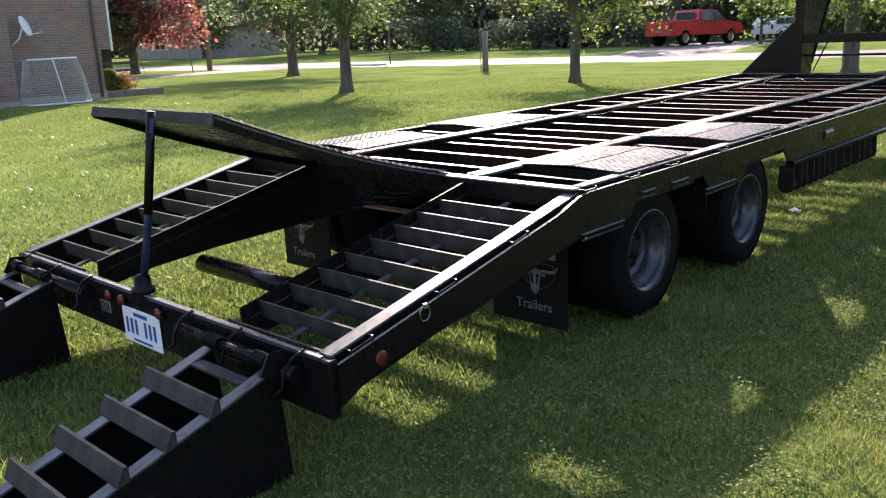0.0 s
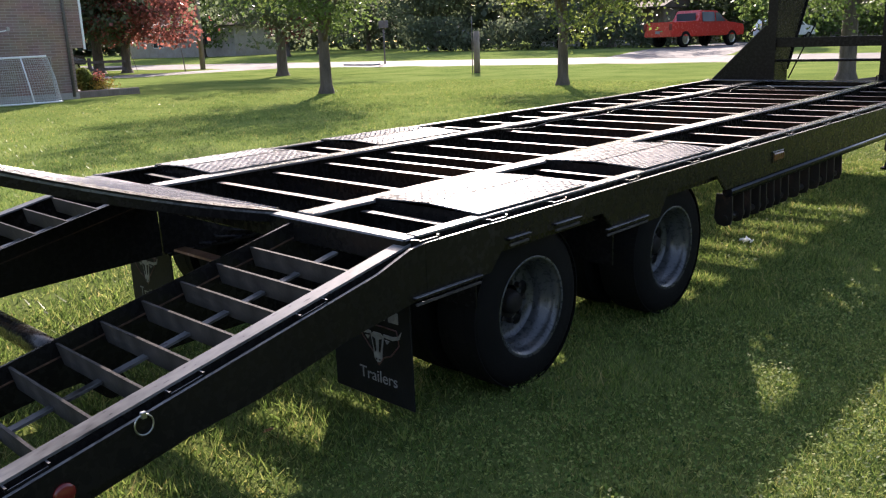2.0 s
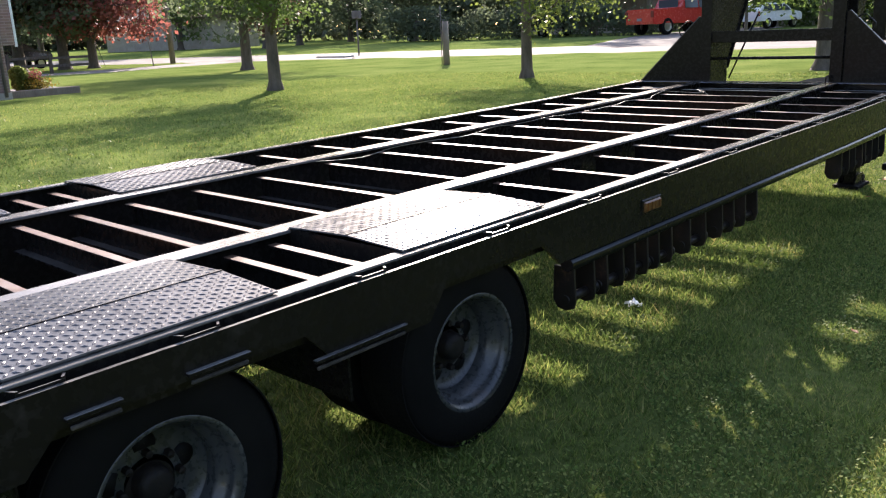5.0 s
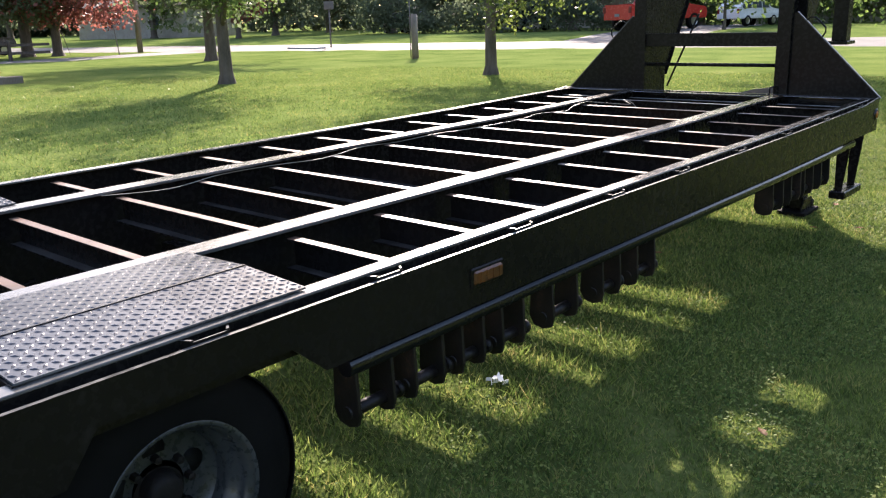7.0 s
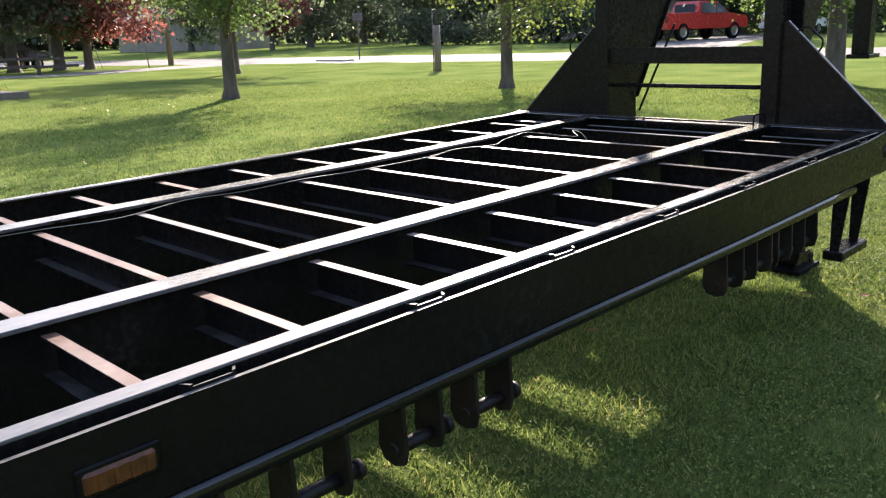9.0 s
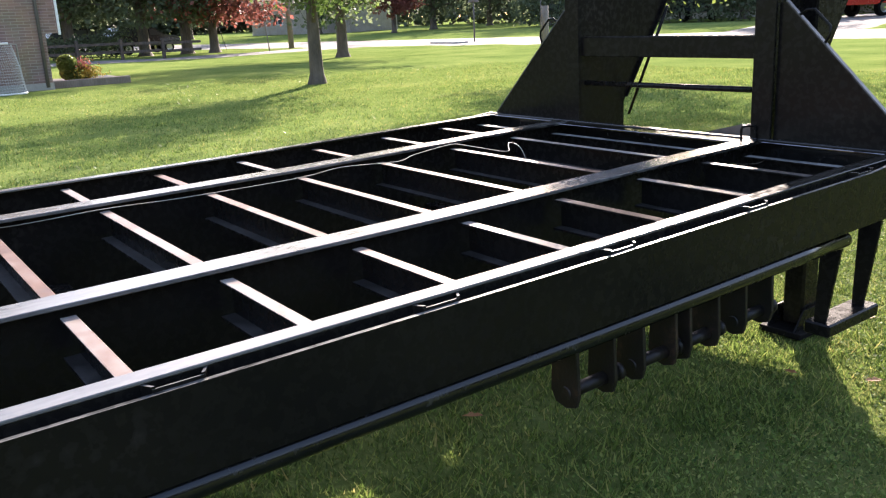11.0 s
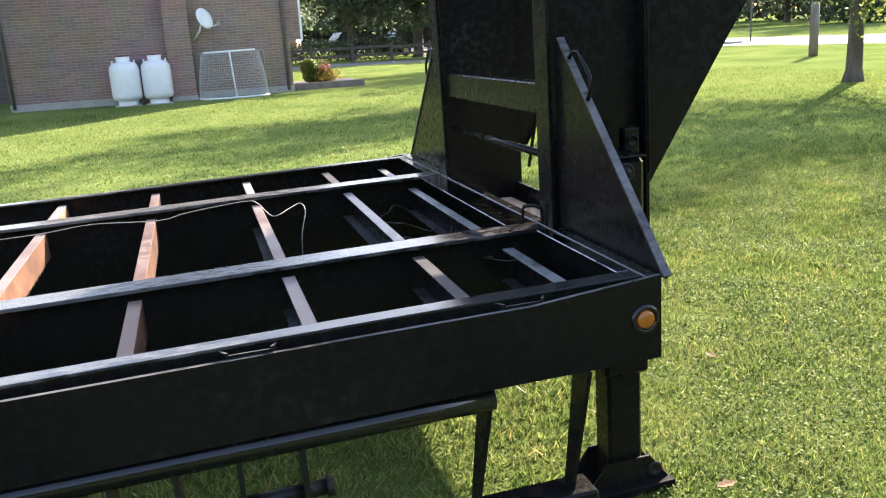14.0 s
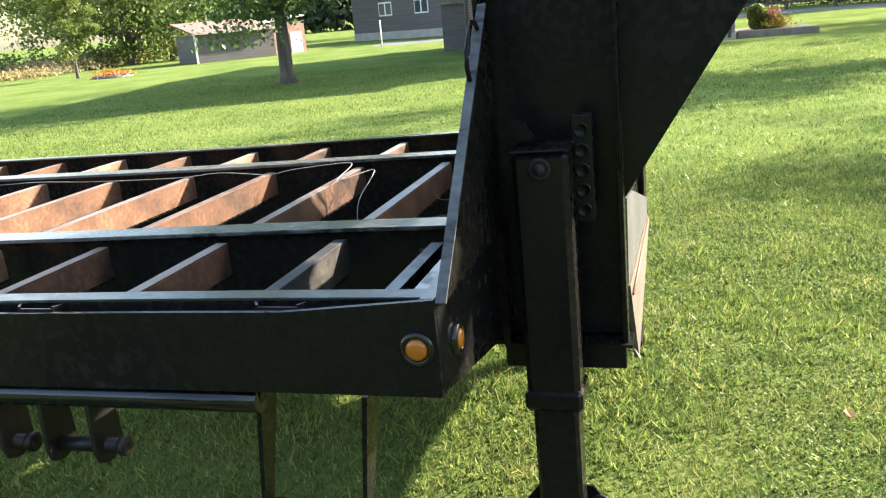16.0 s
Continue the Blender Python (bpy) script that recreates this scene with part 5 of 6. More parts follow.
def tree(x, y, trunk_r, clear, radius, top, count, leaf, label, seed, leaf_size=0.13, group="", lean=(0, 0), low=None, open_crown=0.25):
    """A tapered trunk, limbs that fork, and a crown of clumped leaves with gaps."""
    rng = np.random.default_rng(seed)
    z = float(height(x, y))
    t = thing("tree", label, "tree", pose(x, y, z), group)
    fork = clear + 0.55 * (top - clear) * 0.5
    bm = B()
    path = [(0, 0, -0.12), (0, 0, 0.02), (0.01, 0.0, 0.25), (lean[0] * 0.3, lean[1] * 0.3, clear * 0.8), (lean[0] * 0.7, lean[1] * 0.7, fork), (lean[0], lean[1], top * 0.82)]
    tube(bm, path, [trunk_r * 1.9, trunk_r * 1.5, trunk_r * 1.08, trunk_r * 0.92, trunk_r * 0.62, trunk_r * 0.12], 12)
    part("trunk", bm, BARK, t)
    tips = []
    bm = B()
    limbs = 11 if count > 6000 else 7
    for k in range(limbs):
        az = 2.4 * k + rng.uniform(-0.4, 0.4)
        z0 = clear * 0.9 + (top * 0.62 - clear * 0.9) * (k / limbs)
        reach = radius * rng.uniform(0.6, 0.95) * (1.0 - 0.35 * k / limbs)
        rise = (top - z0) * rng.uniform(0.16, 0.5)
        p = [Vector((lean[0] * z0 / top, lean[1] * z0 / top, z0))]
        for s in (0.3, 0.65, 1.0):
            droop = -0.12 * reach * s * s if k < 4 else 0
            p.append(p[0] + Vector((math.cos(az) * reach * s, math.sin(az) * reach * s, rise * s ** 0.8 + droop)) + Vector(rng.normal(0, 0.07 * radius * s, 3)))
        r = trunk_r * 0.42 * (1 - 0.4 * k / limbs)
        tube(bm, p, [r, r * 0.7, r * 0.42, r * 0.12], 7)
        tips += [(q, 0.30 + 0.26 * s) for q, s in zip(p[1:], (0.3, 0.65, 1.0))]
        for _ in range(3):
            o = p[rng.integers(1, 4)]
            q = o + Vector((*rng.normal(0, 0.26 * radius, 2), rng.normal(0.05, 0.22) * radius))
            tube(bm, [o, o.lerp(q, 0.5) + Vector((0, 0, 0.04 * radius)), q], [r * 0.3, r * 0.2, r * 0.07], 5)
            tips.append((q, 0.55))
    tagged(part("limb", bm, BARK, t), kind="stuff")
    # clumps on the limbs, and more inside the crown's bounds
    low = clear * 0.8 if low is None else low
    clumps = [(np.array(q), radius * w * 0.42) for q, w in tips]
    mid = (low + top) / 2
    while len(clumps) < (120 if count > 6000 else 70):
        d = rng.normal(0, 1, 3)
        d /= np.linalg.norm(d)
        d *= rng.uniform(open_crown, 1.0) ** 0.5
        q = np.array([d[0] * radius + lean[0], d[1] * radius + lean[1], mid + d[2] * (top - low) / 2])
        if q[2] < mid:
            q[:2] *= 0.80 + 0.25 * rng.uniform()
        clumps.append((q, radius * rng.uniform(0.10, 0.22)))
    w = np.array([c[1] ** 2 for c in clumps])
    pick = rng.choice(len(clumps), count, p=w / w.sum())
    centre, spread = np.array([c[0] for c in clumps])[pick], np.array([c[1] for c in clumps])[pick]
    pts = centre + rng.normal(0, 0.55, (count, 3)) * spread[:, None] * (1, 1, 0.62)
    pts = pts[pts[:, 2] > low * 0.75]
    tagged(leaves(pts, leaf_size, leaf, "crown", t, seed + 1), kind="stuff")
    return t


tree(-17.56, 6.95, 0.165, 1.55, 3.1, 7.6, 16000, LEAF, "young green maple on the lawn", 11, 0.11, low=1.35)
tree(-13.19, 12.59, 0.155, 1.7, 3.3, 7.4, 16000, LEAF_YELLOW, "young maple with yellow-green low twigs on the lawn", 12, 0.11, low=1.25)
tree(-31.88, 15.92, 0.24, 2.0, 4.6, 9.5, 12000, LEAF_HAZED, "older green maple near the road", 13, 0.22, low=1.7)
tree(-6.25, 16.4, 0.22, 2.1, 4.3, 8.0, 20000, LEAF, "green maple by the road beyond the neck", 14, 0.12, low=1.35)
tree(-18.15, -9.07, 0.165, 1.75, 4.1, 7.4, 36000, LEAF, "bushy green maple behind the house corner", 15, 0.105, low=1.35)
tree(-27.4, -22.7, 0.06, 0.55, 1.0, 5.3, 7000, LEAF_YELLOW, "slim young birch on the lawn edge", 16, 0.11, low=0.5)
tree(-50.5, 17.4, 0.28, 1.5, 4.9, 8.0, 15000, LEAF_RED, "red autumn maple behind the drive", 17, 0.26, low=1.9)
for i, (x, y, r, t, kind) in enumerate(((-51.2, 15.9, 4.6, 10, LEAF_HAZED), (-51.6, 13.4, 4.6, 11, LEAF_HAZED), (-51.9, 9.2, 4.5, 10, LEAF_HAZED), (-57.0, 4.0, 5.0, 11, LEAF_HAZED), (-53.0, -1.2, 4.6, 10, LEAF))):
    tree(x, y, 0.32, 2.3, r, t, 11000, kind, "tall dark shade tree along the drive", 20 + i, 0.27, "trees along the drive", low=2.2)
for i, (x, y, r, t, kind) in enumerate(((-35.42, 50.71, 5, 11, LEAF_HAZED), (-43.30, 54.63, 6, 12, LEAF_HAZED), (-53.14, 48.75, 5.5, 11, LEAF_HAZED), (-64.94, 44.83, 6, 12, LEAF_HAZED), (-76.75, 38.95, 6, 12, LEAF), (-29.52, 60.51, 5.5, 11, LEAF_HAZED), (-13.78, 58.55, 5.5, 11, LEAF), (-1.97, 56.59, 6, 11, LEAF_HAZED), (9.84, 58.55, 6, 12, LEAF), (-86.59, 29.15, 6, 12, LEAF_HAZED), (-49.20, 60.51, 6, 13, LEAF_HAZED), (-70.85, 56.59, 6, 13, LEAF_HAZED))):
    tree(x, y, 0.3, 1.6, r, t, 9000, kind, "hazy green tree across the road", 40 + i, 0.34, "trees across the road", low=1.2)
tree(-59.04, 36.50, 0.2, 1.6, 2.6, 5.0, 4000, LEAF_RED, "small red maple across the road", 60, 0.26, low=1.2)
tree(-20.47, 44.34, 0.10, 1.3, 1.9, 4.2, 3500, LEAF, "small tree in the yard across the road", 61, 0.2, low=1.0)
for i, (x, y, r, t, kind) in enumerate(((-43.30, -35.53, 4.5, 8, LEAF_YELLOW), (-37.39, -27.20, 4.0, 7.5, LEAF_YELLOW), (-39.85, -26.22, 4.0, 8.5, LEAF), (-49.20, -29.65, 5.5, 10, LEAF_YELLOW), (-61.01, -21.81, 6, 11, LEAF_HAZED), (-35.42, -44.35, 6, 11, LEAF), (-68.88, -10.05, 6, 11, LEAF_HAZED), (-54.12, -44.35, 6, 12, LEAF_YELLOW))):
    tree(x, y, 0.22, 0.8 if i in (1, 2) else 1.4, r, t, 8000, kind, "tree along the meadow edge", 70 + i, 0.22, "trees along the meadow", low=0.9)


def thicket(name, lo, hi, tall, count, mat, label, seed, depth=3.0, size=0.3):
    """A hedge or far wood: clumped leaves along a line, uneven on top."""
    rng = np.random.default_rng(seed)
    u = rng.uniform(0, 1, count)
    x = lo[0] + (hi[0] - lo[0]) * u + rng.normal(0, depth / 2.5, count)
    y = lo[1] + (hi[1] - lo[1]) * u + rng.normal(0, depth / 2.5, count)
    span = math.hypot(hi[0] - lo[0], hi[1] - lo[1])
    top = tall * (0.68 + 0.22 * np.sin(u * span / 2.3 + seed) + 0.16 * np.sin(u * span / 0.83 + 2 * seed))
    z = height(x, y) + top * rng.uniform(0, 1, count) ** 0.65 + rng.normal(0, 0.03 * tall, count)
    return tagged(leaves(np.stack([x, y, z], -1), size, mat, name, None, seed), label, "hedge" if tall < 4 else "woods", kind="stuff")


thicket("far_woods", (-167.28, 58.55), (59.04, 93.83), 13.0, 60000, LEAF_HAZED, "hazy far woods behind the village", 81, 7.0, 0.95)
thicket("far_woods_side", (-98.40, -68.85), (-147.60, 60.51), 12.0, 45000, LEAF_HAZED, "hazy far woods beyond the meadow", 82, 7.0, 0.95)
# unseen woods, added to darken what the near rail reflects
thicket("woods_behind", (17.0, -36.0), (15.0, 38.0), 5.5, 20000, LEAF_HAZED, "added unseen green trees and shrubs along the near side of the lawn", 88, 4.0, 0.7)
thicket("road_hedge", (-51.17, 43.36), (-27.06, 46.30), 3.4, 9000, LEAF_HAZED, "dark shrubs in front of the house across the road", 83, 1.6, 0.26)
thicket("yard_shrubs", (-34.0, 59.5), (-8.0, 60.5), 5.2, 12000, LEAF, "green shrubs and low trees behind the parked cars", 87, 1.8, 0.26)
thicket("meadow_shrubs", (-32.47, -35.53), (-41.33, -21.81), 1.5, 7000, LEAF_YELLOW, "dry yellow-green shrubs at the meadow", 84, 2.2, 0.16)
thicket("dry_meadow", (-29.7, -28.8), (-44.0, -32.5), 0.75, 14000, DRY, "pale tan dry grass of the meadow", 86, 3.0, 0.14)
thicket("drive_hedge", (-51.17, 0.24), (-49.20, 11.51), 1.6, 6000, LEAF_HAZED, "clipped dark hedge beside the drive", 85, 1.2, 0.16)


# ---- brick house with what stands at its wall ----
HX, HY, GZ = -22.5, -0.27, 0.06
house = thing("brick_house", "two-storey brown brick house with white trim", "house", pose(HX, HY, GZ))
wall = part("wall", box(B(), -10.0, 0.0, -5.18, 2.12, 0.12, 5.4), BRICK, house)
part("foundation", box(B(), -10.02, 0.025, -5.20, 2.14, -0.4, 0.165), STONE, house, "pale concrete footing")
part("chimney", box(B(), 0.002, 0.42, -1.16, -0.52, -0.1, 6.6, bevel=0.004), BRICK, house, "brick chimney breast")
part("chimney_footing", box(B(), 0.003, 0.44, -1.18, -0.50, -0.2, 0.11), STONE, house)
part("upper_storey", box(B(), -10.0, -0.004, 2.124, 2.46, 1.40, 5.4), BRICK, house)
part("soffit_trim", box(B(), -0.03, 0.02, 2.44, 2.50, 1.36, 5.4), WHITEPAINT, house, "white corner trim")
part("downpipe", tube(B(), [(0.05, 1.98, 0.05), (0.05, 1.98, 5.3)], 0.045, 8), DARKWOOD, house, "dark downpipe")
part("downpipe", tube(B(), [(0.05, -5.10, 0.05), (0.05, -5.10, 5.3)], 0.045, 8), DARKWOOD, house)
bm = prism(B(), [(-5.9, 5.35), (2.9, 5.35), (2.9, 5.5), (-1.5, 8.0), (-5.9, 5.5)], "x", -10.4, 0.45)
part("roof", bm, ROOF, house)
part("rear_window", box(B(), -10.03, -10.0, -2.5, -1.0, 3.0, 4.4), GLASS, house)
porch = thing("back_porch", "dark raised timber porch with a brown railing", "porch", pose(HX - 7.0, HY - 6.6, GZ))
part("porch_box", box(B(), -1.6, 1.6, -0.76, 1.38, -0.2, 1.55), DARKWOOD, porch)
part("porch_floor", box(B(), -1.7, 1.7, -0.86, 1.38, 1.552, 1.64), WOOD, porch)
for k in range(14):
    part("baluster", box(B(), 1.62, 1.66, -0.82 + k * 0.165, -0.78 + k * 0.165, 1.642, 2.45), PORCHWOOD, porch)
part("handrail", box(B(), 1.58, 1.70, -0.86, 1.38, 2.451, 2.52), PORCHWOOD, porch)


def propane(y):
    t = thing("propane_tank", "tall white propane tank at the brick wall", "gas tank", pose(HX + 0.62, HY + y, GZ), "propane tanks")
    part("tank_body", lathe(B(), [(0.10, 0.001), (0.10, 0.21), (0.13, 0.32), (0.19, 0.368), (0.25, 0.376), (0.87, 0.376), (0.97, 0.36), (1.05, 0.30), (1.09, 0.19), (1.10, 0.001)], 32, "z"), WHITEPAINT, t)
    part("foot_ring", lathe(B(), [(-0.02, 0.25), (0.12, 0.25), (0.12, 0.235), (-0.02, 0.235)], 28, "z"), WHITEPAINT, t)
    part("base_slab", box(B(), -0.33, 0.33, -0.33, 0.33, -0.08, -0.005, bevel=0.01), STONE, t)
    part("collar", lathe(B(), [(1.07, 0.17), (1.22, 0.175), (1.225, 0.165), (1.07, 0.16)], 24, "z"), WHITEPAINT, t)
    part("valve", lathe(B(), [(1.10, 0.04), (1.17, 0.04), (1.19, 0.001)], 12, "z"), CHROME, t)
    part("red_cap", lathe(B(), [(1.225, 0.165), (1.25, 0.15), (1.26, 0.001)], 20, "z"), REDLENS, t, "red tank lid")
    for s in (-1, 1):
        part("lifting_lug", box(B(), -0.02, 0.02, s * 0.27 - 0.02, s * 0.27 + 0.02, 1.04, 1.13), WHITEPAINT, t)
    return t


propane(-2.27), propane(-1.49)
bars = thing("gas_regulator", "dark gas regulator and pipe between the tanks", "regulator", pose(HX + 0.30, HY - 1.92, GZ))
part("regulator_box", box(B(), -0.1, 0.1, -0.16, 0.16, 1.03, 1.13, bevel=0.01), DARKWOOD, bars)
part("pipe", tube(B(), [(0, -0.3, 1.04), (0, 0.3, 1.06)], 0.012, 6), DARKWOOD, bars)

goal = thing("hockey_goal", "white-framed hockey goal with netting at the brick wall", "hockey goal", pose(HX + 0.55, HY + 0.45, GZ - 0.03))
part("crossbar", tube(B(), [(0.05, -0.70, 1.22), (0.05, 0.66, 1.24)], 0.028, 10), WHITEPAINT, goal)
base = [(-0.30, -0.92, 0.03), (0.10, -0.90, 0.03), (0.36, -0.72, 0.03), (0.44, -0.3, 0.03), (0.44, 0.3, 0.03), (0.36, 0.72, 0.03), (0.10, 0.90, 0.03), (-0.30, 0.92, 0.03)]
part("base_bar", tube(B(), flowing(base, 4), 0.026, 8), WHITEPAINT, goal)
part("centre_bar", tube(B(), [(0.06, -0.02, 1.22), (0.30, 0.0, 0.6), (0.44, 0.03, 0.04)], 0.022, 8), WHITEPAINT, goal)
for s in (-1, 1):
    part("goal_post", tube(B(), [(-0.30, s * 0.92, 0.03), (-0.30, s * 0.90, 1.20), (0.05, s * 0.68, 1.22)], 0.018, 8), STONE, goal)
bm = B()
loop = flowing(base, 8)
for k in range(0, len(loop), 1):
    q = loop[k]
    top = Vector((0.05 if abs(q.y) < 0.72 else -0.1, max(-0.75, min(0.75, q.y * 0.82)), 1.22))
    tube(bm, [top, top.lerp(q, 0.5) + Vector((0.05, 0.02 * q.y, 0.04)), q], 0.0035, 4, cap=False)
for k in range(1, 19):
    u = k / 19
    ring = []
    for q in loop[::2]:
        top = Vector((0.05 if abs(q.y) < 0.72 else -0.1, max(-0.75, min(0.75, q.y * 0.82)), 1.22))
        ring.append(top.lerp(q, u) + Vector((0.05, 0.02 * q.y, 0.04)) * 4 * u * (1 - u))
    tube(bm, ring, 0.0035, 4, cap=False)
tagged(part("net", bm, NETTING, goal, "pale cord netting"), kind="stuff")

dish = thing("satellite_dish", "pale grey satellite dish on the house wall", "satellite dish", pose(HX + 0.42, HY - 0.14, 2.12))
part("reflector", lathe(B(), [(0.0, 0.001), (0.02, 0.14), (0.07, 0.28), (0.06, 0.285), (0.01, 0.14), (-0.01, 0.001)], 28, "y", (0, 0, 0)), WHITEPAINT, dish).rotation_euler = (0.35, 0, -0.75)
part("arm", tube(B(), [(0.0, 0.02, -0.22), (0.18, 0.36, -0.16)], 0.015, 6), WHITEPAINT, dish)
part("feed", box(B(), 0.15, 0.21, 0.33, 0.41, -0.18, -0.08, bevel=0.01), STONE, dish)
part("mast", tube(B(), [(0.0, -0.02, 0.0), (-0.05, -0.12, -0.3), (-0.40, -0.30, -0.55)], 0.025, 8), WHITEPAINT, dish)

bed = thing("flower_bed", "timber-edged flower bed with a yellow-green bush", "flower bed", pose(HX - 0.6, HY + 2.9, GZ))
part("bed_edge", box(B(), -0.1, 0.12, -0.7, 1.35, -0.05, 0.17, bevel=0.02), WOOD, bed)
part("bed_soil", box(B(), -2.0, -0.101, -0.7, 1.3, -0.05, 0.13), DARKWOOD, bed)
rng = np.random.default_rng(5)
d = rng.normal(0, 1, (3500, 3))
d /= np.linalg.norm(d, axis=1)[:, None]
d *= rng.uniform(0.45, 1, (3500, 1)) ** 0.4
bush = single("bush", B(), LEAF_YELLOW, "rounded yellow-green bush in the flower bed", "bush", m=pose(HX - 1.0, HY + 2.85, GZ + 0.1))
tagged(leaves(np.where(d[:, :1] * 3 + d[:, 1:2] > 0.6, d * (0.30, 0.30, 0.24) + (0.0, -0.16, 0.50), d * (0.40, 0.46, 0.24) + (0.1, 0.12, 0.24)), 0.075, LEAF_YELLOW, "leaf", bush, 6), kind="stuff")
tagged(leaves(rng.normal(0, 0.16, (500, 3)) * (1, 1.2, 0.6) + (0.15, 0.42, 0.22), 0.06, FLOWER, "flower", bush, 7), kind="stuff")
tagged(leaves(rng.normal(0, 0.17, (160, 3)) * (0.6, 0.6, 0.4) + (0.2, 0.30, 0.46), 0.06, LEAF_RED, "red_flower", bush, 8), kind="stuff")

# flat flower ring on the far lawn
ring = single("flower_ring", lathe(B(), [(0.0, 0.75), (0.10, 0.72), (0.12, 0.62), (0.0, 0.58)], 18, "z"), DARKWOOD, "low dark soil ring with orange flowers on the lawn", "flower bed", m=pose(-26.2, -20.2, float(height(-26.2, -20.2))))
tagged(leaves(rng.normal(0, 0.33, (700, 3)) * (1, 1, 0.22) + (0, 0, 0.14), 0.085, ORANGE_FLOWER, "flower", ring, 9), kind="stuff")


# ---- other houses, shed ----
def cottage(x, y, turn, w, d, h, walls, label, windows, roof_h=2.0):
    t = thing("house", label, "house", pose(x, y, float(height(x, y)), 0, 0, turn))
    part("wall", box(B(), -w / 2, w / 2, -d / 2, d / 2, -0.5, h), walls, t)
    part("foundation", box(B(), -w / 2 - 0.02, w / 2 + 0.02, -d / 2 - 0.02, d / 2 + 0.02, -0.5, 0.45), STONE, t)
    part("roof", prism(B(), [(-d / 2 - 0.5, h), (d / 2 + 0.5, h), (d / 2 + 0.5, h + 0.15), (0, h + roof_h), (-d / 2 - 0.5, h + 0.15)], "x", -w / 2 - 0.4, w / 2 + 0.4), ROOF, t)
    for wx, wz, ww, wh in windows:
        win = part("window", box(B(), wx - ww / 2, wx + ww / 2, -d / 2 - 0.05, -d / 2 - 0.003, wz, wz + wh), WHITEPAINT, t)
        for s in (-1, 1):
            part("pane", box(B(), wx + s * ww / 4 - ww / 5, wx + s * ww / 4 + ww / 5, -d / 2 - 0.065, -d / 2 - 0.051, wz + 0.08, wz + wh - 0.08), GLASS, win)
    return t


cottage(-49.47, -12.41, 68, 11.2, 7, 2.9, DARKWOOD, "dark brown sided bungalow with white windows", ((-2.9, 1.35, 1.0, 0.8), (-0.15, 1.35, 1.0, 0.8)))
cottage(-41.33, 62.0, -10, 16, 8, 3.0, WOOD, "brownish grey house behind trees across the road", ((-4, 1.0, 1.6, 1.2), (0, 1.0, 1.6, 1.2), (4, 1.0, 1.2, 1.2)))
cottage(-19.68, 67.0, 5, 15, 8, 3.2, WOOD, "brownish house behind the parked cars", ((-4, 1.0, 1.6, 1.2), (1, 1.0, 1.6, 1.2), (5, 1.0, 1.2, 1.2)))
cottage(-70.85, 1.71, 80, 13, 8, 3.2, PINK, "pinkish house behind the shade trees", ((-3, 1.0, 1.4, 1.2), (2, 1.0, 1.4, 1.2)))
cottage(-82.66, 42.87, 20, 14, 8, 3.0, STONE, "pale house far down the road", ((-3, 1.0, 1.4, 1.2), (3, 1.0, 1.4, 1.2)))
shed = thing("garden_shed", "long low dark shed with a pinkish brick end", "shed", pose(-35.43, -19.73, float(height(-35.4, -19.7)), 0, 0, 139))
part("wall", box(B(), -2.6, 1.17, -1.4, 1.4, -0.3, 1.24), DARKWOOD, shed)
part("roof", prism(B(), [(-1.6, 1.25), (1.6, 1.75), (1.6, 1.83), (-1.6, 1.33)], "x", -2.72, 1.18), SHED_ROOF, shed)
part("fascia", box(B(), -2.74, 1.18, -1.64, -1.605, 1.25, 1.33), STONE, shed)
part("corner_trim", box(B(), -2.64, -2.56, -1.44, -1.403, -0.2, 1.24), WHITEPAINT, shed)
part("end_wall", box(B(), 1.19, 3.25, -0.3, 1.4, -0.3, 1.50), PINK, shed, "pinkish brick end wall")
part("end_coping", prism(B(), [(1.185, 1.505), (3.3, 1.72), (3.3, 1.80), (1.185, 1.585)], "y", -0.36, 1.42), WHITEPAINT, shed)
part("door", box(B(), 2.45, 3.05, -0.34, -0.303, -0.25, 1.0), WHITEPAINT, shed, "white door")


# ---- posts, poles, signs ----
def post(name, x, y, r, h, mat, label, category, square=False):
    z = float(height(x, y))
    bm = box(B(), -r, r, -r, r, -0.2, h, bevel=0.01) if square else tube(B(), [(0, 0, -0.2), (0, 0, h * 0.5), (0, 0, h)], [r * 1.05, r, r * 0.92], 12)
    return single(name, bm, mat, label, category, m=pose(x, y, z))


post("stump_post", -22.44, 19.30, 0.135, 1.75, WOOD, "short weathered round timber post", "post")
post("thin_stake", -22.83, 19.45, 0.02, 2.4, DARKWOOD, "thin dark stake beside the post", "stake")
pole = post("utility_pole", -48.7, 21.8, 0.17, 9.0, WOOD, "weathered timber utility pole", "utility pole")
post("guy_stake", -46.74, 19.35, 0.03, 2.0, WOOD, "leaning marker stake near the drive", "stake").rotation_euler.x = 0.1
sign = thing("yard_light", "dark lantern on a thin pole at the roadside", "yard light", pose(-37.4, 27.8, float(height(-37.4, 27.8))))
part("pole", tube(B(), [(0, 0, -0.2), (0, 0, 2.6)], 0.045, 8), DARKWOOD, sign)
part("lantern", box(B(), -0.3, 0.3, -0.15, 0.15, 2.2, 2.65, bevel=0.03), DARKWOOD, sign)
slab = single("stone_slab", box(B(), -1.3, 1.3, -0.4, 0.4, -0.1, 0.12, bevel=0.03), STONE, "pale flat slab beside the road", "slab", m=pose(-38.0, 26.4, float(height(-38.0, 26.4))))
post("utility_pole_far", -28.54, -32.59, 0.13, 8.0, WOOD, "grey utility pole beyond the meadow", "utility pole")
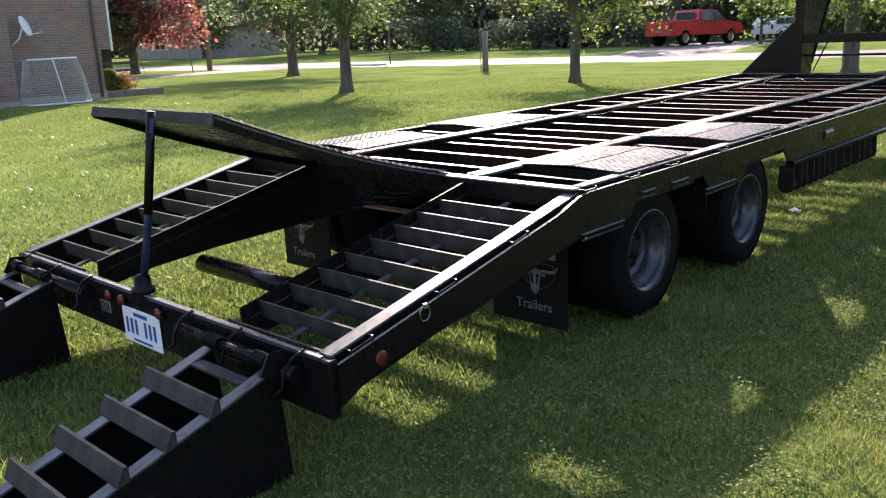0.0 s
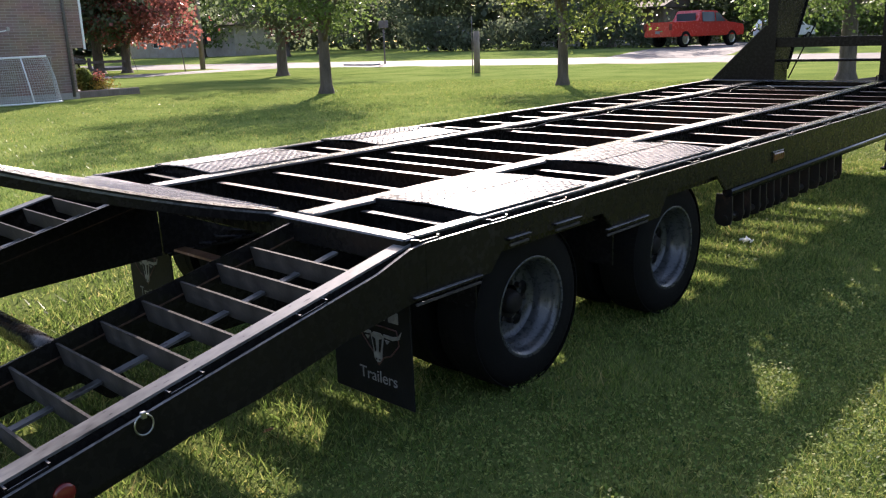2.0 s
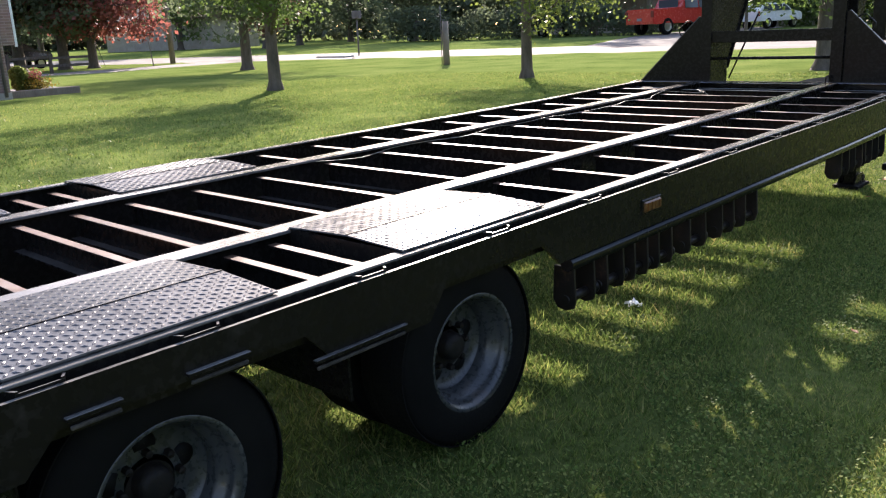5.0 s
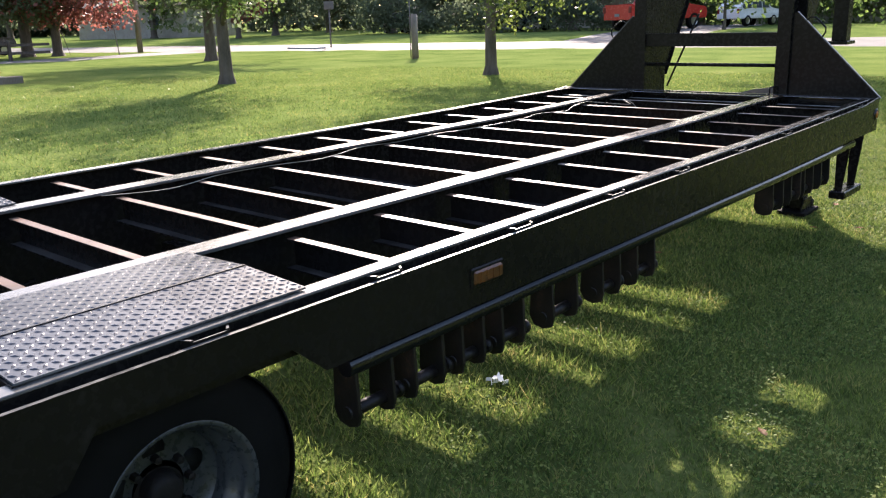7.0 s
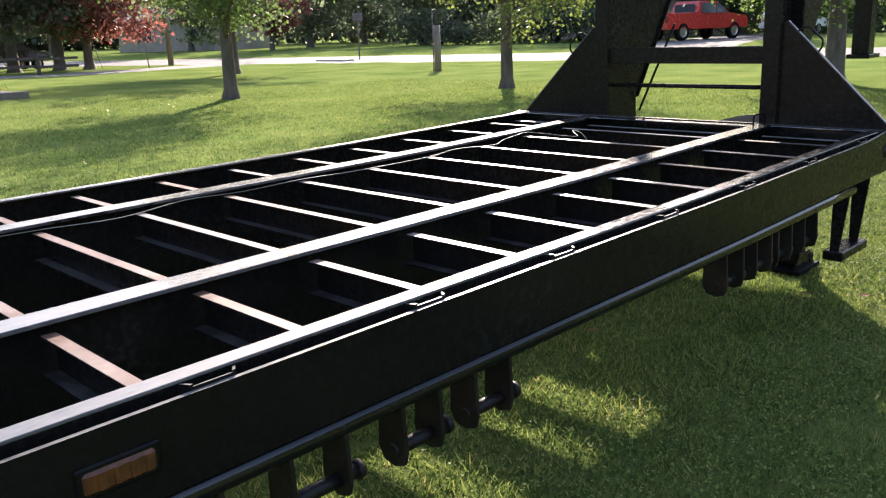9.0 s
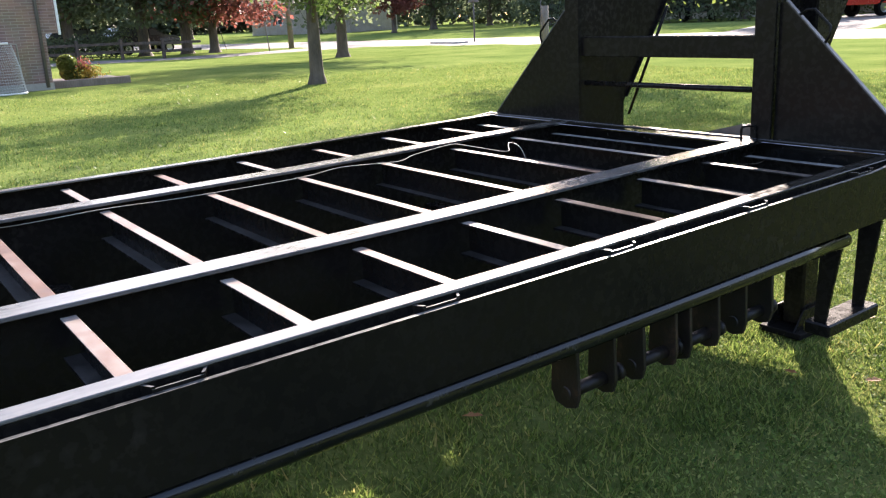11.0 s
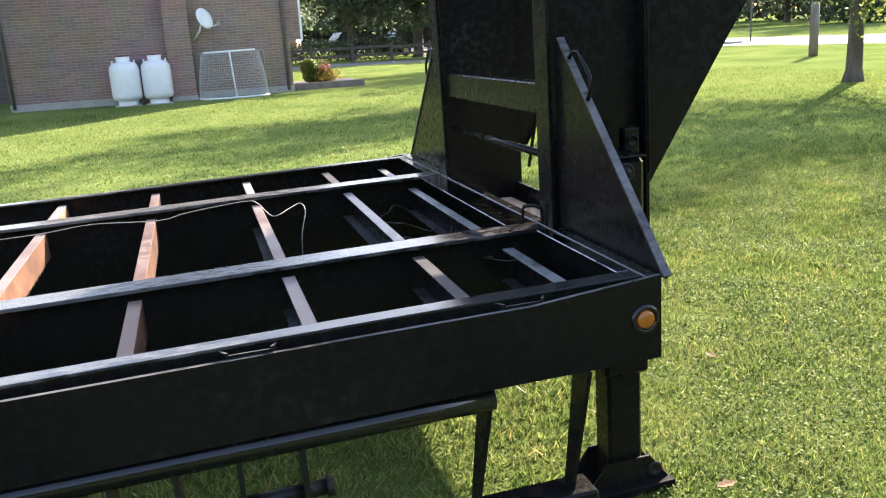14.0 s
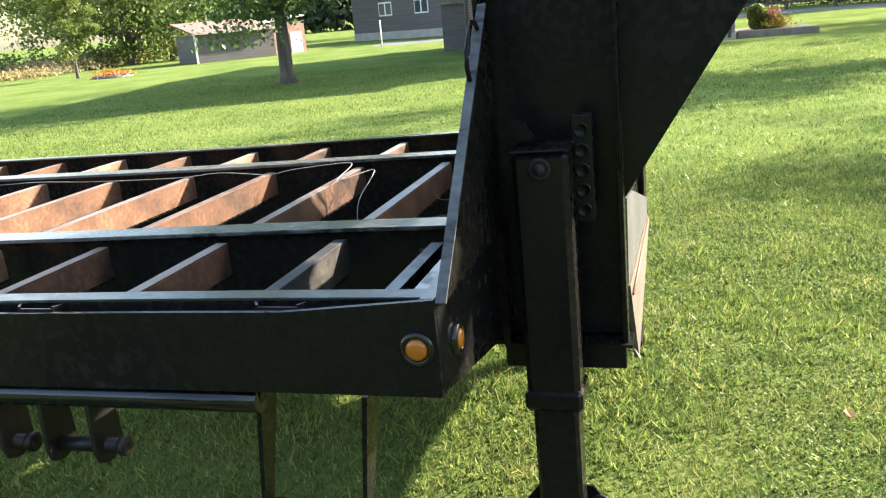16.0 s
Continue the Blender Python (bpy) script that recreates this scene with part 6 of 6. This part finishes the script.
post("white_stake", -35.92, -12.79, 0.03, 1.2, WHITEPAINT, "white marker stake on the lawn", "stake")
for k in range(5):
    f = thing("rail_fence", "dark timber rail fence panel along the drive", "fence", pose(-42.9 - 0.2 * k, 3.1 + 2.2 * k, float(height(-42.9, 3.1 + 2.2 * k)), 0, 0, 5), "fence panels")
    part("post", box(B(), -0.07, 0.07, -0.07, 0.07, -0.2, 1.05), BARK, f)
    for z in (0.35, 0.75):
        part("rail", box(B(), -0.03, 0.03, 0.071, 2.13, z, z + 0.13), BARK, f)


# ---- vehicles ----
def car(x, y, turn, paint, label, outline, width, glass_spans, axles, wheel_r, bed=None, scale=1.0, lights=()):
    t = thing("car" if bed is None else "pickup_truck", label, "car" if bed is None else "pickup truck", pose(x, y, float(height(x, y)) + 0.05, 0, 0, turn) @ Matrix.Scale(scale, 4))
    bm = prism(B(), outline, "x", -width / 2, width / 2)
    for v in bm.verts:
        if v.co.z > 1.0:
            v.co.x *= 1.0 - 0.16 * min((v.co.z - 1.0) / 0.75, 1.0)
    bmesh.ops.bevel(bm, geom=list(bm.edges), offset=0.04, segments=2, affect="EDGES")
    body = part("body", bm, paint, t)
    for y0, y1, z0, z1, top0, top1 in glass_spans:
        for s in (-1, 1):
            xb, xt = s * (width / 2 * 0.975 + 0.012), s * (width / 2 * 0.865 + 0.012)
            bm = B()
            vs = [bm.verts.new(p) for p in ((xb, y0, z0), (xb, y1, z0), (xt, top1, z1), (xt, top0, z1))]
            vs += [bm.verts.new(v.co + Vector((-s * 0.02, 0, 0))) for v in vs]
            for f in ((0, 1, 2, 3), (7, 6, 5, 4), (0, 4, 5, 1), (1, 5, 6, 2), (2, 6, 7, 3), (3, 7, 4, 0)):
                bm.faces.new([vs[i] for i in f])
            part("side_window", bm, GLASS, t)
    for ya in axles:
        for s in (-1, 1):
            w = part("wheel", lathe(B(), [(s * (width / 2 - 0.24), 0.2), (s * (width / 2 - 0.24), wheel_r), (s * (width / 2 - 0.02), wheel_r), (s * (width / 2), wheel_r * 0.93), (s * (width / 2), wheel_r * 0.62)], 24, "x", (0, ya, wheel_r)), RUBBER, t)
            part("rim", lathe(B(), [(s * (width / 2 - 0.002), wheel_r * 0.63), (s * (width / 2 - 0.03), wheel_r * 0.5), (s * (width / 2 - 0.02), 0.08), (s * (width / 2 - 0.01), 0.001)], 16, "x", (0, ya, wheel_r)), CHROME, w)
    if bed:
        part("bed_floor", box(B(), -width / 2 + 0.1, width / 2 - 0.1, *bed, 1.10, 1.16), CARDARK, t)
        part("rear_window", box(B(), -0.65, 0.65, bed[1] + 0.02, bed[1] + 0.06, 1.35, 1.75), GLASS, t)
        part("tailgate_plate", box(B(), -0.16, 0.16, outline[0][0] - 0.03, outline[0][0] - 0.01, 0.72, 0.86), PALE, t)
    for lx, ly, lz, mat in lights:
        part("lamp", box(B(), lx - 0.1, lx + 0.1, ly - 0.02, ly + 0.02, lz - 0.16, lz + 0.16, bevel=0.015), mat, t)
    return t


pickup = [(-2.9, 0.55), (2.85, 0.55), (2.9, 0.9), (2.8, 1.14), (1.45, 1.26), (0.75, 1.86), (-0.55, 1.90), (-0.78, 1.32), (-2.92, 1.30)]
car(-25.4, 45.1, -14, REDPAINT, "red crew-cab pickup truck parked on the drive", pickup, 2.0, ((0.55, 1.32, 1.30, 1.76, 0.55, 0.82), (-0.55, 0.45, 1.30, 1.80, -0.50, 0.45)), (-1.85, 1.85), 0.42, (-2.8, -0.8), 1.22, ((-0.9, -2.93, 1.05, REDLENS), (0.9, -2.93, 1.05, REDLENS)))
suv = [(-2.3, 0.5), (2.3, 0.5), (2.35, 0.85), (2.2, 1.05), (1.2, 1.15), (0.5, 1.68), (-1.8, 1.72), (-2.3, 1.15)]
windows = ((0.2, 1.0, 1.18, 1.58, 0.2, 0.5), (-0.9, 0.1, 1.18, 1.6, -0.9, 0.1), (-2.0, -1.0, 1.18, 1.6, -1.75, -1.0))
car(-22.6, 53.2, -14, CARWHITE, "white car parked behind the pickup", suv, 1.9, windows, (-1.4, 1.45), 0.36, lights=((-0.8, -2.3, 1.0, REDLENS), (0.8, -2.3, 1.0, REDLENS)))
car(-37.88, 47.28, 70, CARDARK, "dark van parked beside the pale house", suv, 2.0, windows, (-1.4, 1.45), 0.38, scale=1.25)
car(-49.20, 46.30, 80, CARDARK, "dark car parked across the road", suv, 1.9, windows, (-1.4, 1.45), 0.36)
for x, y in ((-55.2, 10.6), (-56.0, 14.6)):
    car(x, y, 10, CARDARK, "dark car parked under the trees", suv, 1.9, windows, (-1.4, 1.45), 0.36)

# a pale mushroom-like fleck of paper in the grass
scrap = B()
r = random.Random(4)
for k in range(16):
    c = Vector((r.gauss(0, 0.022), r.gauss(0, 0.018), r.uniform(0.012, 0.032)))
    a, b = (Vector((r.uniform(-1, 1), r.uniform(-1, 1), r.uniform(-0.6, 0.6))).normalized() * r.uniform(0.008, 0.018) for _ in range(2))
    n = a.cross(b).normalized() * 0.0012
    vs = [scrap.verts.new(c + p + q) for q in (n, -n) for p in (a, b, -a, -b)]
    for f in ((0, 1, 2, 3), (7, 6, 5, 4), (0, 4, 5, 1), (1, 5, 6, 2), (2, 6, 7, 3), (3, 7, 4, 0)):
        scrap.faces.new([vs[i] for i in f])
single("paper_scrap", scrap, WHITEPAINT, "crumpled scrap of white paper in the grass", "paper", m=pose(-0.35, -3.53, 0.02))

leaf = B()
bmesh.ops.create_circle(leaf, cap_ends=True, segments=10, radius=0.02)
for v in leaf.verts:
    v.co = Vector((v.co.x * 1.3, v.co.y * 0.8, 0.1 * abs(v.co.x) + 0.25 * abs(v.co.y)))
fallen = bmesh.ops.extrude_face_region(leaf, geom=list(leaf.faces))
for v in fallen["geom"]:
    if isinstance(v, bmesh.types.BMVert):
        v.co.z += 0.0008
sprig = single("fallen_leaf", leaf, LEAF_YELLOW, "small pale green leaf on a dry twig in the front bay", "leaf", m=pose(-0.60, -0.165, 0.785, 0, 0, 0))
part("twig", tube(B(), flowing([(0.012, 0.002, 0.004), (0.05, 0.012, 0.006), (0.10, 0.042, 0.012), (0.13, 0.060, 0.035)], 4), 0.0016, 6), BARK, sprig)

# brown dry leaves scattered on the lawn
def dry_leaf(x, y, turn, size):
    bm = B()
    half = [(0.0, 0.0), (0.25, 0.22), (0.40, 0.16), (0.55, 0.30), (0.72, 0.15), (1.0, 0.0)]
    up = [bm.verts.new((u * size, 0, 0.006 + 0.010 * u * u)) for u, _ in half]
    for s in (1, -1):
        edge = [bm.verts.new((u * size, s * w * size, 0.006 + 0.010 * u * u + 0.35 * w * size)) for u, w in half[1:-1]]
        ring = [up[0], *edge, up[-1], *up[-2:0:-1]]
        bm.faces.new(ring if s < 0 else ring[::-1])
    bmesh.ops.triangulate(bm, faces=list(bm.faces))
    bmesh.ops.solidify(bm, geom=list(bm.faces), thickness=0.0012)
    return single("dry_leaf", bm, DRY_LEAF, "curled brown dry leaf lying on the lawn", "leaf", "dry leaves on the lawn", m=pose(x, y, float(height(x, y)) + 0.03, 4, 6, turn))


for i, (x, y) in enumerate(((-0.22, -0.30), (0.03, -0.17), (-0.29, 0.45), (0.67, -3.32), (-1.18, 1.05), (-0.7, -1.43), (-0.49, -7.2))):
    dry_leaf(x, y, 47 * i, 0.055 + 0.01 * (i % 3))
